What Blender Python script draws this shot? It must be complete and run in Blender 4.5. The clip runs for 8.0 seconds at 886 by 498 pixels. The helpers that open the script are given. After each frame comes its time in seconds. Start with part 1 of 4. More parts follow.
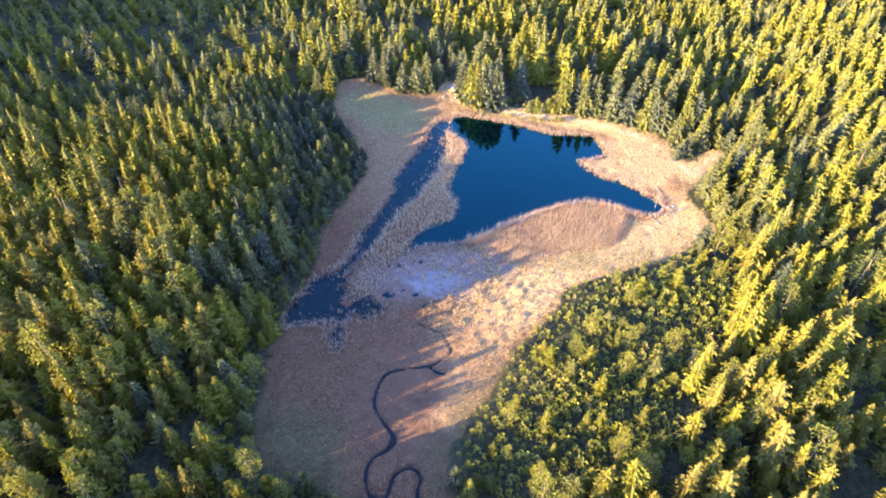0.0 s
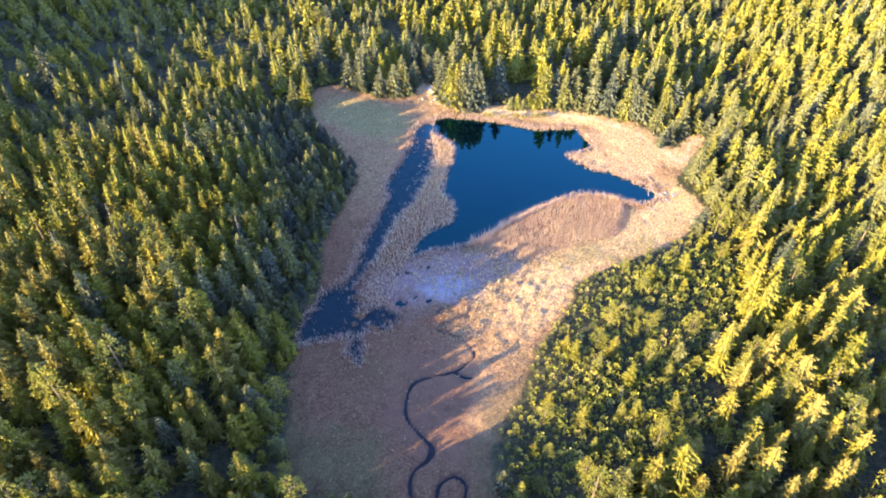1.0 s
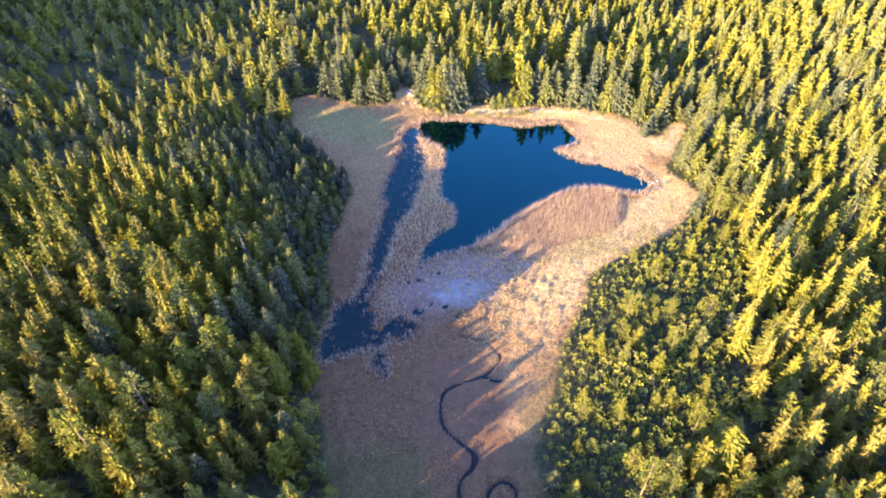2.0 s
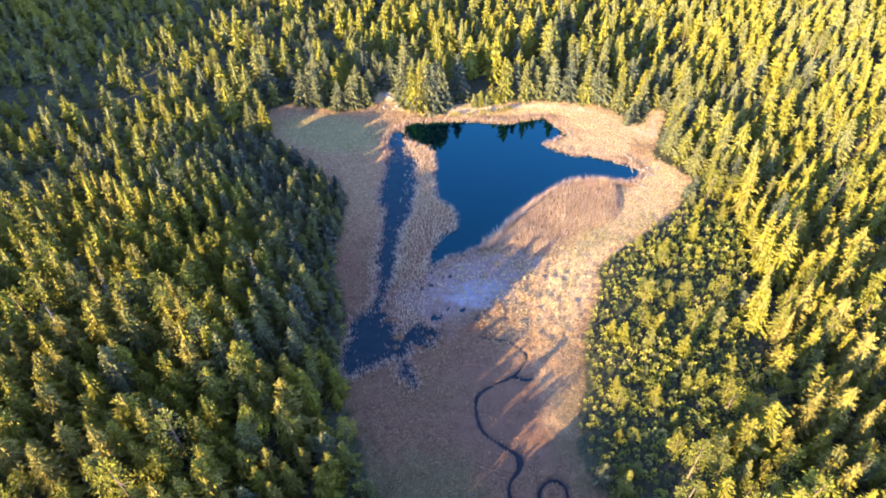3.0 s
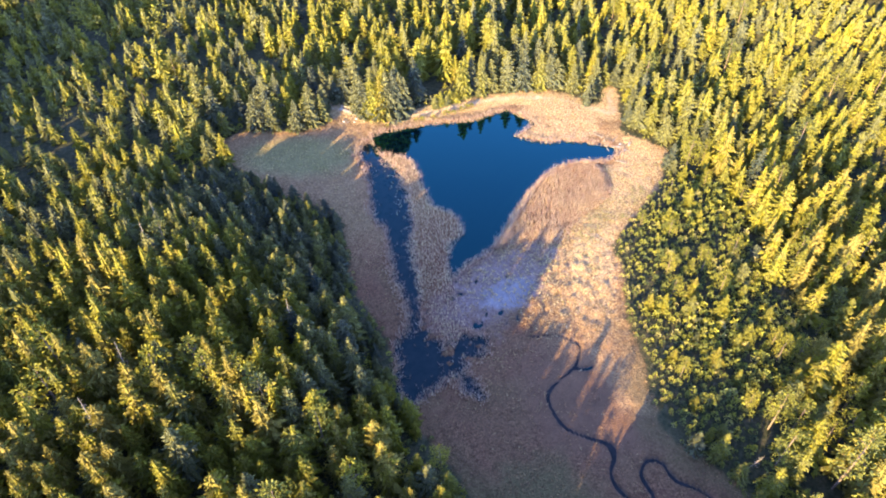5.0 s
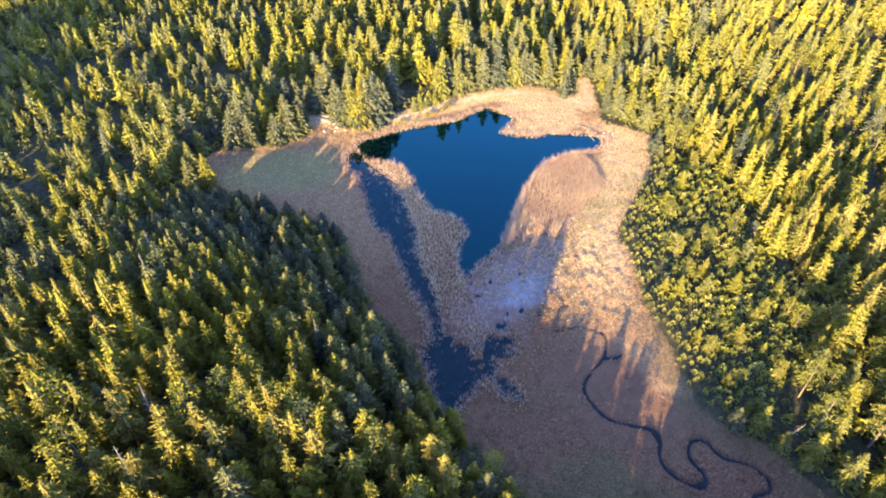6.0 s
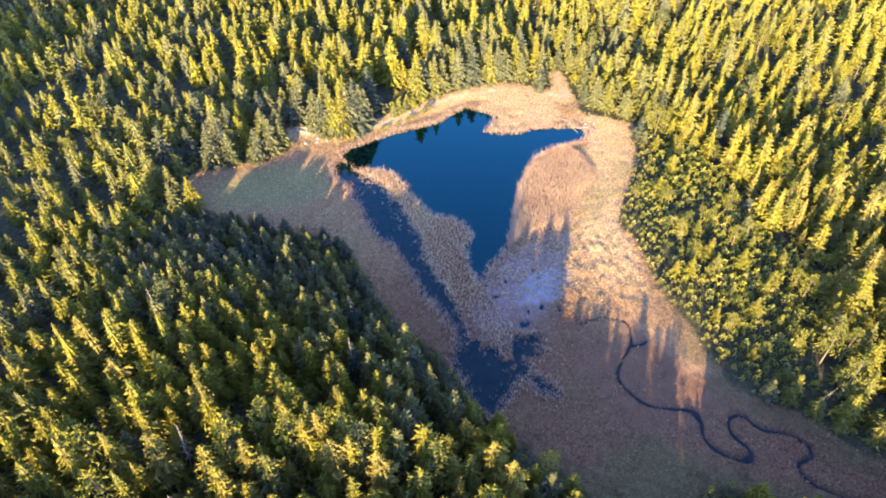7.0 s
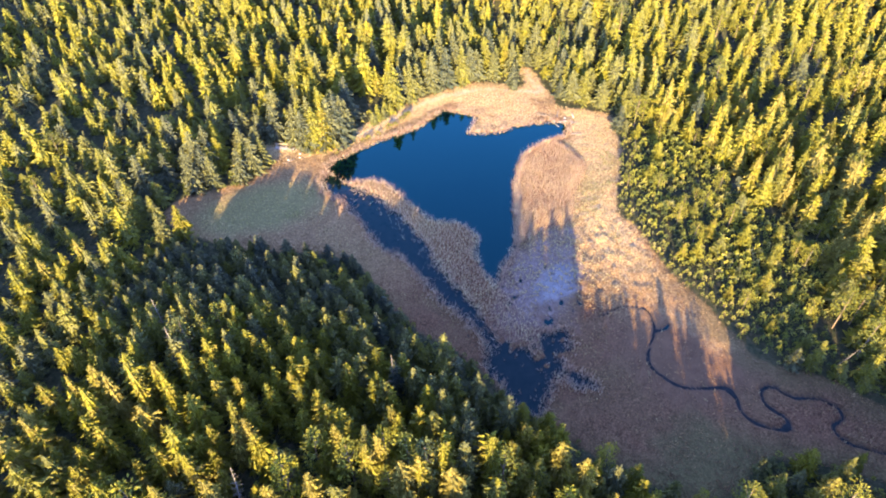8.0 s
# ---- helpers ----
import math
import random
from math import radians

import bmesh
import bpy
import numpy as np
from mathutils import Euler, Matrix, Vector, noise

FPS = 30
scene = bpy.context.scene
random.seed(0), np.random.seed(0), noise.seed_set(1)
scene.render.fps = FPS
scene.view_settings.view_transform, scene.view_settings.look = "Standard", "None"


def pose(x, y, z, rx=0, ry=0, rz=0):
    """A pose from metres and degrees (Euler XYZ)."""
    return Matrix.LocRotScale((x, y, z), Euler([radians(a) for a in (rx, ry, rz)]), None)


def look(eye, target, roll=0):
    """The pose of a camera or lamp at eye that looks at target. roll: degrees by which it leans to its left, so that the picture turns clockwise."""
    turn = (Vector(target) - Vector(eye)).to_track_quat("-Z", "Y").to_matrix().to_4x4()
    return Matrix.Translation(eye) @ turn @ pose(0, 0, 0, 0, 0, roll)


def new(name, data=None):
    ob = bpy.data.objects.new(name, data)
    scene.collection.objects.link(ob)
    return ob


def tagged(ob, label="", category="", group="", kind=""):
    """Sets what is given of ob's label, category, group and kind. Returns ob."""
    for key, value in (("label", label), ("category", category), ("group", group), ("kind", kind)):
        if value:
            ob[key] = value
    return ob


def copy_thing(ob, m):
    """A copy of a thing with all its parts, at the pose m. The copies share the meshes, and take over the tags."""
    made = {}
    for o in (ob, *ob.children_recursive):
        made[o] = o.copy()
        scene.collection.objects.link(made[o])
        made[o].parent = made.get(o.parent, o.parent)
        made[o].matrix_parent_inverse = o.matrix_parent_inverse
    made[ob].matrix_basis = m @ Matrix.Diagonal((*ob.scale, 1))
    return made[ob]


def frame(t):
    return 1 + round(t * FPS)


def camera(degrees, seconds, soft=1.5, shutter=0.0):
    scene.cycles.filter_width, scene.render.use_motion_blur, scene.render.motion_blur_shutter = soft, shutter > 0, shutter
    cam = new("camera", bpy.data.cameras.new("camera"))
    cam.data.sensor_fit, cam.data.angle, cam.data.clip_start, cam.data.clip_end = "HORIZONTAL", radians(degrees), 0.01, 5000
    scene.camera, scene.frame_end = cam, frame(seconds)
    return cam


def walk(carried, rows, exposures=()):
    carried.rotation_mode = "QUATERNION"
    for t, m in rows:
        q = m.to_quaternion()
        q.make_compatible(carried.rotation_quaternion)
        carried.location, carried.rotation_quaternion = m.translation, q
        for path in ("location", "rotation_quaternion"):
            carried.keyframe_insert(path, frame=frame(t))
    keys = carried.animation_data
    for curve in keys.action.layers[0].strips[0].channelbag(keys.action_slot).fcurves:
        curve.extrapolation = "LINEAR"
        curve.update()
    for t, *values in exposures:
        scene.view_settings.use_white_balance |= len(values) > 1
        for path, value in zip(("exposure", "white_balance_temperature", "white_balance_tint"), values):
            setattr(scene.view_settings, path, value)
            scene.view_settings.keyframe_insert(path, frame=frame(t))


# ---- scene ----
cam = camera(68.6, 8.0, soft=1.8)
PATH = [
    (0, (-0.053, 0.0, 121.014), (-0.073, 1.462, 119.65), -0.4),
    (0.5, (-7.904, 1.107, 120.906), (-7.843, 2.568, 119.541), -0.5),
    (1, (-15.505, 2.532, 120.818), (-15.365, 3.986, 119.453), -0.6),
    (1.5, (-23.277, 4.498, 120.698), (-23.058, 5.943, 119.333), -0.7),
    (3, (-46.185, 13.337, 120.829), (-45.729, 14.719, 119.456), -1.0),
    (3.5, (-53.565, 17.276, 120.925), (-53.032, 18.626, 119.549), -1.1),
    (4, (-60.81, 21.661, 120.939), (-60.199, 22.976, 119.561), -1.3),
    (4.5, (-67.974, 26.629, 120.963), (-67.285, 27.902, 119.583), -1.4),
    (6, (-88.128, 44.603, 120.825), (-87.217, 45.718, 119.438), -1.7),
    (6.5, (-94.281, 51.702, 120.853), (-93.299, 52.752, 119.463), -1.7),
    (7, (-100.155, 59.412, 120.926), (-99.106, 60.391, 119.533), -1.6),
    (7.5, (-105.683, 67.696, 121.016), (-104.568, 68.597, 119.621), -1.5),
    (8, (-110.677, 76.371, 121.182), (-109.502, 77.19, 119.787), -1.5),
]
walk(cam, [(t, look(eye, target, roll)) for t, eye, target, roll in PATH], exposures=[(0.0, 3.58, 5760, 42), (3.5, 3.40, 5840, 42), (8.0, 3.33, 5880, 42)])

# ---- light ----
SUN_AZ = math.radians(27.0)          # the way the shadows run, from +x towards +y
SUN_EL = math.radians(12.1)
to_sun = Vector((-math.cos(SUN_AZ) * math.cos(SUN_EL), -math.sin(SUN_AZ) * math.cos(SUN_EL), math.sin(SUN_EL)))
world = bpy.data.worlds.new("sky")
scene.world = world
world.use_nodes = True
wn = world.node_tree
wn.nodes.clear()
sky = wn.nodes.new("ShaderNodeTexSky")
sky.sky_type = "NISHITA"
sky.sun_disc = False
sky.sun_elevation = SUN_EL
sky.sun_rotation = math.atan2(to_sun.x, to_sun.y) % (2 * math.pi)
sky.altitude, sky.air_density, sky.dust_density, sky.ozone_density = 900.0, 1.0, 0.3, 2.6
back = wn.nodes.new("ShaderNodeBackground")
back.inputs["Strength"].default_value = 0.15
wout = wn.nodes.new("ShaderNodeOutputWorld")
wn.links.new(sky.outputs[0], back.inputs["Color"])
wn.links.new(back.outputs[0], wout.inputs["Surface"])
sun_data = bpy.data.lights.new("sun", "SUN")
sun_data.energy, sun_data.angle, sun_data.color = 3.9, math.radians(0.55), (1.0, 0.82, 0.27)
sun = new("sun", sun_data)
sun.matrix_world = look(to_sun * 400, (0, 0, 0))


# ---- materials ----
def material(name, rough=0.8, spec=0.3):
    m = bpy.data.materials.new(name)
    m.use_nodes = True
    nt = m.node_tree
    bsdf = nt.nodes["Principled BSDF"]
    bsdf.inputs["Roughness"].default_value = rough
    bsdf.inputs["Specular IOR Level"].default_value = spec
    return m, nt, bsdf


def ramp(nt, fac, stops):
    r = nt.nodes.new("ShaderNodeValToRGB")
    while len(r.color_ramp.elements) < len(stops):
        r.color_ramp.elements.new(0.5)
    for e, (p, c) in zip(r.color_ramp.elements, stops):
        e.position, e.color = p, (*c, 1)
    nt.links.new(fac, r.inputs[0])
    return r.outputs[0]


def noise_tex(nt, scale, detail=4.0, rough=0.55, coords=None):
    n = nt.nodes.new("ShaderNodeTexNoise")
    n.inputs["Scale"].default_value, n.inputs["Detail"].default_value, n.inputs["Roughness"].default_value = scale, detail, rough
    if coords is None:
        coords = nt.nodes.new("ShaderNodeNewGeometry").outputs["Position"]
    nt.links.new(coords, n.inputs["Vector"])
    return n.outputs[0]


def blend(nt, fac, a, b, mode="MIX"):
    m = nt.nodes.new("ShaderNodeMix")
    m.data_type, m.blend_type, m.clamp_factor = "RGBA", mode, True
    for socket, v in ((m.inputs[0], fac), (m.inputs[6], a), (m.inputs[7], b)):
        if isinstance(v, (int, float)):
            socket.default_value = v
        elif isinstance(v, tuple):
            socket.default_value = (*v, 1)
        else:
            nt.links.new(v, socket)
    return m.outputs[2]


def calc(nt, op, a, b=0.0):
    m = nt.nodes.new("ShaderNodeMath")
    m.operation = op
    for socket, v in zip(m.inputs, (a, b)):
        if isinstance(v, (int, float)):
            socket.default_value = v
        else:
            nt.links.new(v, socket)
    return m.outputs[0]


def attribute(nt, name):
    a = nt.nodes.new("ShaderNodeAttribute")
    a.attribute_name = name
    return a.outputs["Fac"]


def bump(nt, bsdf, height, strength, distance):
    b = nt.nodes.new("ShaderNodeBump")
    b.inputs["Strength"].default_value, b.inputs["Distance"].default_value = strength, distance
    nt.links.new(height, b.inputs["Height"])
    nt.links.new(b.outputs[0], bsdf.inputs["Normal"])


def foliage(name, stops, through_light=0.24, tint=(1.0, 0.96, 0.28)):
    """Needles and leaves: a tone per plant, a little change from twig to twig, and light that shines through."""
    m, nt, bsdf = material(name, 0.62, 0.21)
    geo = nt.nodes.new("ShaderNodeNewGeometry")
    info = nt.nodes.new("ShaderNodeObjectInfo")
    tone = calc(nt, "ADD", attribute(nt, "tone"), calc(nt, "MULTIPLY", calc(nt, "SUBTRACT", info.outputs["Random"], 0.5), 0.5))
    tone = calc(nt, "ADD", tone, calc(nt, "MULTIPLY", calc(nt, "SUBTRACT", geo.outputs["Random Per Island"], 0.5), 0.28))
    col = ramp(nt, tone, stops)
    # shade between the tufts is painted in: noise with dark, bluish gaps
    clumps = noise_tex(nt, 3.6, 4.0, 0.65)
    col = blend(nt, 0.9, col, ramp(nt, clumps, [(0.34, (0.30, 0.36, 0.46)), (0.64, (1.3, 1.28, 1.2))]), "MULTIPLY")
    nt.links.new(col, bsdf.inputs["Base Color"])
    bump(nt, bsdf, clumps, 0.8, 0.35)
    lit = nt.nodes.new("ShaderNodeBsdfTranslucent")
    nt.links.new(blend(nt, 1.0, col, tint, "MULTIPLY"), lit.inputs["Color"])
    mix = nt.nodes.new("ShaderNodeMixShader")
    mix.inputs[0].default_value = through_light
    out = nt.nodes["Material Output"]
    nt.links.new(bsdf.outputs[0], mix.inputs[1])
    nt.links.new(lit.outputs[0], mix.inputs[2])
    nt.links.new(mix.outputs[0], out.inputs["Surface"])
    return m


# low tones hold the blue of shaded trees, middle tones the grey of haze
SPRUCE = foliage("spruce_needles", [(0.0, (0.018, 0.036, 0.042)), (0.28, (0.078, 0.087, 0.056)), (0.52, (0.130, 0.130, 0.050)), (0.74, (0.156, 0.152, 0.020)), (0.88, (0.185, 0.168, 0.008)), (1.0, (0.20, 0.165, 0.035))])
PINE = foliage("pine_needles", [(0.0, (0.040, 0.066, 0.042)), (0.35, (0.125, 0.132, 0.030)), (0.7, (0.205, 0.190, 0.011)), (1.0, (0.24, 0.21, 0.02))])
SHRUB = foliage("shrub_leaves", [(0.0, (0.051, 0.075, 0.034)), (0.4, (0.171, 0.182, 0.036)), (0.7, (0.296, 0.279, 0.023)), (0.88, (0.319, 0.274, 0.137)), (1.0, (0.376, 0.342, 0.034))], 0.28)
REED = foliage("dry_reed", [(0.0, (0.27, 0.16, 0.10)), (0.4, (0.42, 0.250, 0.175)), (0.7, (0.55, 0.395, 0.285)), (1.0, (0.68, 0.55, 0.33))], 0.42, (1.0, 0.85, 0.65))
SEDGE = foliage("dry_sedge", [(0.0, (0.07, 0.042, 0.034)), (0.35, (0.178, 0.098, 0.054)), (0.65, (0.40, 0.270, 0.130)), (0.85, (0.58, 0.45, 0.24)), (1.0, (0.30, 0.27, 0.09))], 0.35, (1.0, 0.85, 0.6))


def bark(name, a, b):
    m, nt, bsdf = material(name, 0.9, 0.2)
    n = noise_tex(nt, 9.0, 5.0)
    nt.links.new(ramp(nt, n, [(0.3, a), (0.7, b)]), bsdf.inputs["Base Color"])
    bump(nt, bsdf, n, 0.5, 0.03)
    return m


BARK = bark("bark", (0.07, 0.05, 0.035), (0.19, 0.14, 0.10))
DEADWOOD = bark("weathered_wood", (0.11, 0.09, 0.075), (0.26, 0.225, 0.19))
PLANK = bark("sawn_planks", (0.26, 0.22, 0.18), (0.44, 0.39, 0.33))
ROCK = bark("pale_stone", (0.20, 0.175, 0.15), (0.38, 0.34, 0.30))


def ground_material():
    m, nt, bsdf = material("peat_and_sedge", 0.95, 0.1)
    fine, mid, broad = noise_tex(nt, 2.2, 6.0, 0.7), noise_tex(nt, 0.35, 5.0), noise_tex(nt, 0.06, 3.0)
    brown = ramp(nt, fine, [(0.36, (0.047, 0.024, 0.014)), (0.46, (0.107, 0.050, 0.026)), (0.54, (0.162, 0.079, 0.041)), (0.66, (0.243, 0.130, 0.069))])
    brown = blend(nt, ramp(nt, mid, [(0.42, (0, 0, 0)), (0.60, (0.6, 0.6, 0.6))]), brown, (0.141, 0.067, 0.038))
    brown = blend(nt, ramp(nt, broad, [(0.45, (0, 0, 0)), (0.62, (0.5, 0.5, 0.5))]), brown, (0.143, 0.092, 0.043))
    lawn = ramp(nt, mid, [(0.3, (0.101, 0.055, 0.032)), (0.7, (0.141, 0.076, 0.043))])
    brown = blend(nt, attribute(nt, "lawn"), brown, lawn)
    # straw sedge; its yellow against the brown also paints sunlit against shaded bog
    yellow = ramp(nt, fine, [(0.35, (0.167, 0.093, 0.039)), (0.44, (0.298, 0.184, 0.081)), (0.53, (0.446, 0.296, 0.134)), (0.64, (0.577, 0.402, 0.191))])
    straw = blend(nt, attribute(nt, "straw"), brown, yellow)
    specks = ramp(nt, noise_tex(nt, 1.5, 4.0, 0.65), [(0.48, (1, 1, 1)), (0.62, (0.40, 0.34, 0.34))])
    straw = blend(nt, calc(nt, "MULTIPLY", calc(nt, "SUBTRACT", 1.0, attribute(nt, "lawn")), 0.5), straw, specks, "MULTIPLY")
    # olive ground, darkened as well for the tree shade over the south
    dark_olive = ramp(nt, fine, [(0.35, (0.055, 0.046, 0.018)), (0.55, (0.098, 0.078, 0.032)), (0.7, (0.145, 0.112, 0.052))])
    straw = blend(nt, attribute(nt, "dark_olive"), straw, dark_olive)
    grass = ramp(nt, fine, [(0.35, (0.105, 0.094, 0.036)), (0.55, (0.181, 0.162, 0.062)), (0.7, (0.263, 0.230, 0.092))])
    col = blend(nt, attribute(nt, "meadow"), straw, grass)
    pale = ramp(nt, fine, [(0.36, (0.079, 0.051, 0.044)), (0.47, (0.167, 0.116, 0.104)), (0.62, (0.259, 0.190, 0.169))])
    col = blend(nt, attribute(nt, "silt"), col, pale)
    # bluish sky reflection of a thin water film, painted as base colour
    sky_film = ramp(nt, mid, [(0.35, (0.16, 0.150, 0.158)), (0.65, (0.25, 0.240, 0.25))])
    col = blend(nt, attribute(nt, "sky_film"), col, sky_film)
    sand = ramp(nt, fine, [(0.3, (0.38, 0.29, 0.20)), (0.7, (0.62, 0.50, 0.36))])
    col = blend(nt, attribute(nt, "path"), col, sand)
    mud = ramp(nt, fine, [(0.3, (0.02, 0.017, 0.014)), (0.7, (0.07, 0.055, 0.045))])
    col = blend(nt, attribute(nt, "wet"), col, mud)
    litter = ramp(nt, noise_tex(nt, 0.9, 6.0, 0.7), [(0.35, (0.018, 0.022, 0.012)), (0.5, (0.038, 0.040, 0.018)), (0.66, (0.075, 0.06, 0.035))])
    col = blend(nt, attribute(nt, "wood"), col, litter)
    nt.links.new(col, bsdf.inputs["Base Color"])
    bump(nt, bsdf, calc(nt, "ADD", fine, mid), 1.0, 0.6)
    return m


GROUND = ground_material()


def water_material():
    m, nt, bsdf = material("still_water", 0.6, 0.0)
    n = noise_tex(nt, 0.05, 3.0)
    deep = ramp(nt, n, [(0.35, (0.0001, 0.0010, 0.0022)), (0.7, (0.0002, 0.0014, 0.0030))])
    silt = ramp(nt, noise_tex(nt, 0.5, 5.0, 0.6), [(0.35, (0.010, 0.008, 0.008)), (0.65, (0.022, 0.017, 0.016))])
    nt.links.new(blend(nt, attribute(nt, "murk"), deep, silt), bsdf.inputs["Base Color"])
    gloss = nt.nodes.new("ShaderNodeBsdfGlossy")
    gloss.inputs["Roughness"].default_value = 0.03
    gloss.inputs["Color"].default_value = (0.12, 0.84, 0.98, 1)
    ripple = nt.nodes.new("ShaderNodeBump")
    ripple.inputs["Strength"].default_value, ripple.inputs["Distance"].default_value = 0.03, 0.05
    nt.links.new(noise_tex(nt, 1.6, 3.0), ripple.inputs["Height"])
    nt.links.new(ripple.outputs[0], gloss.inputs["Normal"])
    fresnel = nt.nodes.new("ShaderNodeFresnel")
    fresnel.inputs["IOR"].default_value = 1.33
    mix = nt.nodes.new("ShaderNodeMixShader")
    weeds = calc(nt, "SUBTRACT", 1.35, calc(nt, "MULTIPLY", attribute(nt, "murk"), 1.0))
    nt.links.new(calc(nt, "MULTIPLY", fresnel.outputs[0], weeds), mix.inputs[0])
    nt.links.new(bsdf.outputs[0], mix.inputs[1])
    nt.links.new(gloss.outputs[0], mix.inputs[2])
    nt.links.new(mix.outputs[0], nt.nodes["Material Output"].inputs["Surface"])
    return m


WATER = water_material()

# ---- the plan: shores, edges of the wood, the brook ----
OPEN = [(-36.5, 65), (-24, 60), (-19, 50), (-15, 38), (-6, 30), (4, 34), (1, 44), (2.5, 53), (-1, 66), (2, 73), (9, 83), (16, 96), (24, 105.5),
        (30, 114), (42, 120), (55, 124.5), (65, 130), (74, 135.5), (73, 143), (70, 153), (74.5, 158), (80, 165), (87, 173.5), (85, 176), (78, 170.5), (73, 170.5), (72, 178), (66, 187),
        (51, 194.5), (40, 198), (26, 201.5), (17, 203), (8, 207), (3.5, 213), (2, 222), (-3, 222), (-4, 213), (-14, 211.5), (-22, 215), (-31, 222),
        (-41, 221), (-42, 209), (-37, 190), (-27, 172), (-27, 162), (-32, 147), (-35, 136), (-36, 121), (-40, 109), (-41, 100), (-41, 85), (-40, 70)]
LAKE = [(0.5, 196.6), (7, 197.6), (16.5, 194.6), (26.4, 190.8), (37, 186.5), (46.5, 186), (49, 183), (50.8, 174), (45, 171.5), (41.4, 170.4), (45, 164.5),
        (50, 161), (54, 158.5), (57, 155.5), (61.5, 150.5), (63, 146.5), (58, 143.5), (50, 146), (41, 148.8), (33, 147.5), (26, 144.3), (20, 141.2),
        (13, 136.8), (7, 132.4), (0, 131), (-6, 130.4), (-13, 128.8), (-9.5, 135.3), (-6, 140), (0, 142.8), (1.5, 149.4), (-1, 157.4), (3, 171), (5, 179),
        (2, 184), (-1.7, 188)]
CHANNEL = [(-1.5, 196), (-7, 190), (-10, 180), (-13, 172), (-17, 163), (-18, 153.5), (-21, 146), (-24.5, 137), (-27, 128), (-30, 121), (-35, 119.5),
           (-37, 113.5), (-40.5, 108), (-41, 102), (-34, 102.5), (-28.6, 103.5), (-28.6, 98.5), (-27, 95), (-25.6, 98), (-24.6, 104), (-17.5, 105), (-16, 109),
           (-20, 112), (-25, 113), (-25.5, 121), (-22, 128), (-18.5, 135), (-15, 143), (-8, 155), (-4, 165), (-1.2, 172), (0.2, 179), (-0.5, 186), (0.5, 192)]
BROOK = [(-8, 103), (-2, 99.5), (0.4, 95), (-0.8, 93), (-4.2, 90.5), (-10, 89.5), (-14.2, 88), (-16, 84), (-16.2, 79.5), (-13.9, 75.4), (-11.6, 72),
         (-12.6, 69.3), (-15.4, 67.3), (-16.6, 64.3), (-16.2, 61), (-14.5, 58.5), (-12.2, 59), (-10.9, 63.5), (-7.7, 65.1), (-5.6, 63), (-6.2, 59.4),
         (-3.6, 54.5), (-3.8, 50.6), (-5.8, 49.4), (-8.8, 50.6), (-10.4, 49.3), (-11, 46), (-9, 39), (-5, 31), (-2, 20)]
# band of straw sedge, its colour also standing for the sunlight on it
SUNNY_STRAW = [(2, 73), (9, 84), (16, 97), (24, 106), (30, 114.5), (42, 120.5), (55, 125), (66, 131), (74, 137), (72, 147), (66, 150), (58, 143), (52, 140), (47, 133), (42, 129.5), (30, 126.5),
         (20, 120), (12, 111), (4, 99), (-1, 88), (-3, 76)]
SIDE_BROOK = [(-4.8, 90.2), (-2.9, 88.6), (-1.4, 88.2)]
TRACK = [(86, 174), (80, 168.5), (76, 163), (73, 166), (66, 180), (52, 191), (38, 195.5), (24, 199), (10, 204), (2, 214), (-4, 226)]


def rounded(points, closed, step=5):
    """A smooth line through the corner points (Catmull-Rom)."""
    p = np.array(points, float)
    n = len(p)
    out = []
    for i in range(n if closed else n - 1):
        a, b, c, d = (p[(i + k) % n] if closed else p[min(max(i + k, 0), n - 1)] for k in (-1, 0, 1, 2))
        for s in range(step):
            t = s / step
            out.append(0.5 * (2 * b + (c - a) * t + (2 * a - 5 * b + 4 * c - d) * t * t + (3 * b - a - 3 * c + d) * t ** 3))
    if not closed:
        out.append(p[-1])
    return np.array(out)


def line_distance(q, line, closed):
    """Distance of the points q to a line, how far along it the nearest place is, and, for a closed one, whether they lie inside."""
    best, where = np.full(len(q), 1e9), np.zeros(len(q))
    inside = np.zeros(len(q), bool)
    n = len(line)
    for i in range(n if closed else n - 1):
        a, b = line[i], line[(i + 1) % n]
        d = b - a
        t = np.clip(((q - a) @ d) / (d @ d + 1e-9), 0, 1)
        dist = np.hypot(*(q - a - t[:, None] * d).T)
        near = dist < best
        best[near], where[near] = dist[near], i + t[near]
        if closed:
            cross = ((a[1] > q[:, 1]) != (b[1] > q[:, 1]))
            xs = a[0] + (q[:, 1] - a[1]) * d[0] / (d[1] if abs(d[1]) > 1e-9 else 1e-9)
            inside ^= cross & (q[:, 0] < xs)
    return best, where, inside


def signed(q, line):
    d, _, inside = line_distance(q, line, True)
    return np.where(inside, -d, d)


def value_noise(x, y, seed):
    """Smooth noise from -1 to 1 on a lattice of 1 m."""
    xi, yi = np.floor(x).astype(np.int64), np.floor(y).astype(np.int64)
    fx, fy = x - xi, y - yi
    fx, fy = fx * fx * (3 - 2 * fx), fy * fy * (3 - 2 * fy)

    def at(i, j):
        h = (i * 374761393 + j * 668265263 + seed * 974711) & 0x7FFFFFFF
        h = ((h ^ (h >> 13)) * 1274126177) & 0x7FFFFFFF
        return ((h ^ (h >> 16)) & 0xFFFF) / 32767.5 - 1
    return (at(xi, yi) * (1 - fx) + at(xi + 1, yi) * fx) * (1 - fy) + (at(xi, yi + 1) * (1 - fx) + at(xi + 1, yi + 1) * fx) * fy


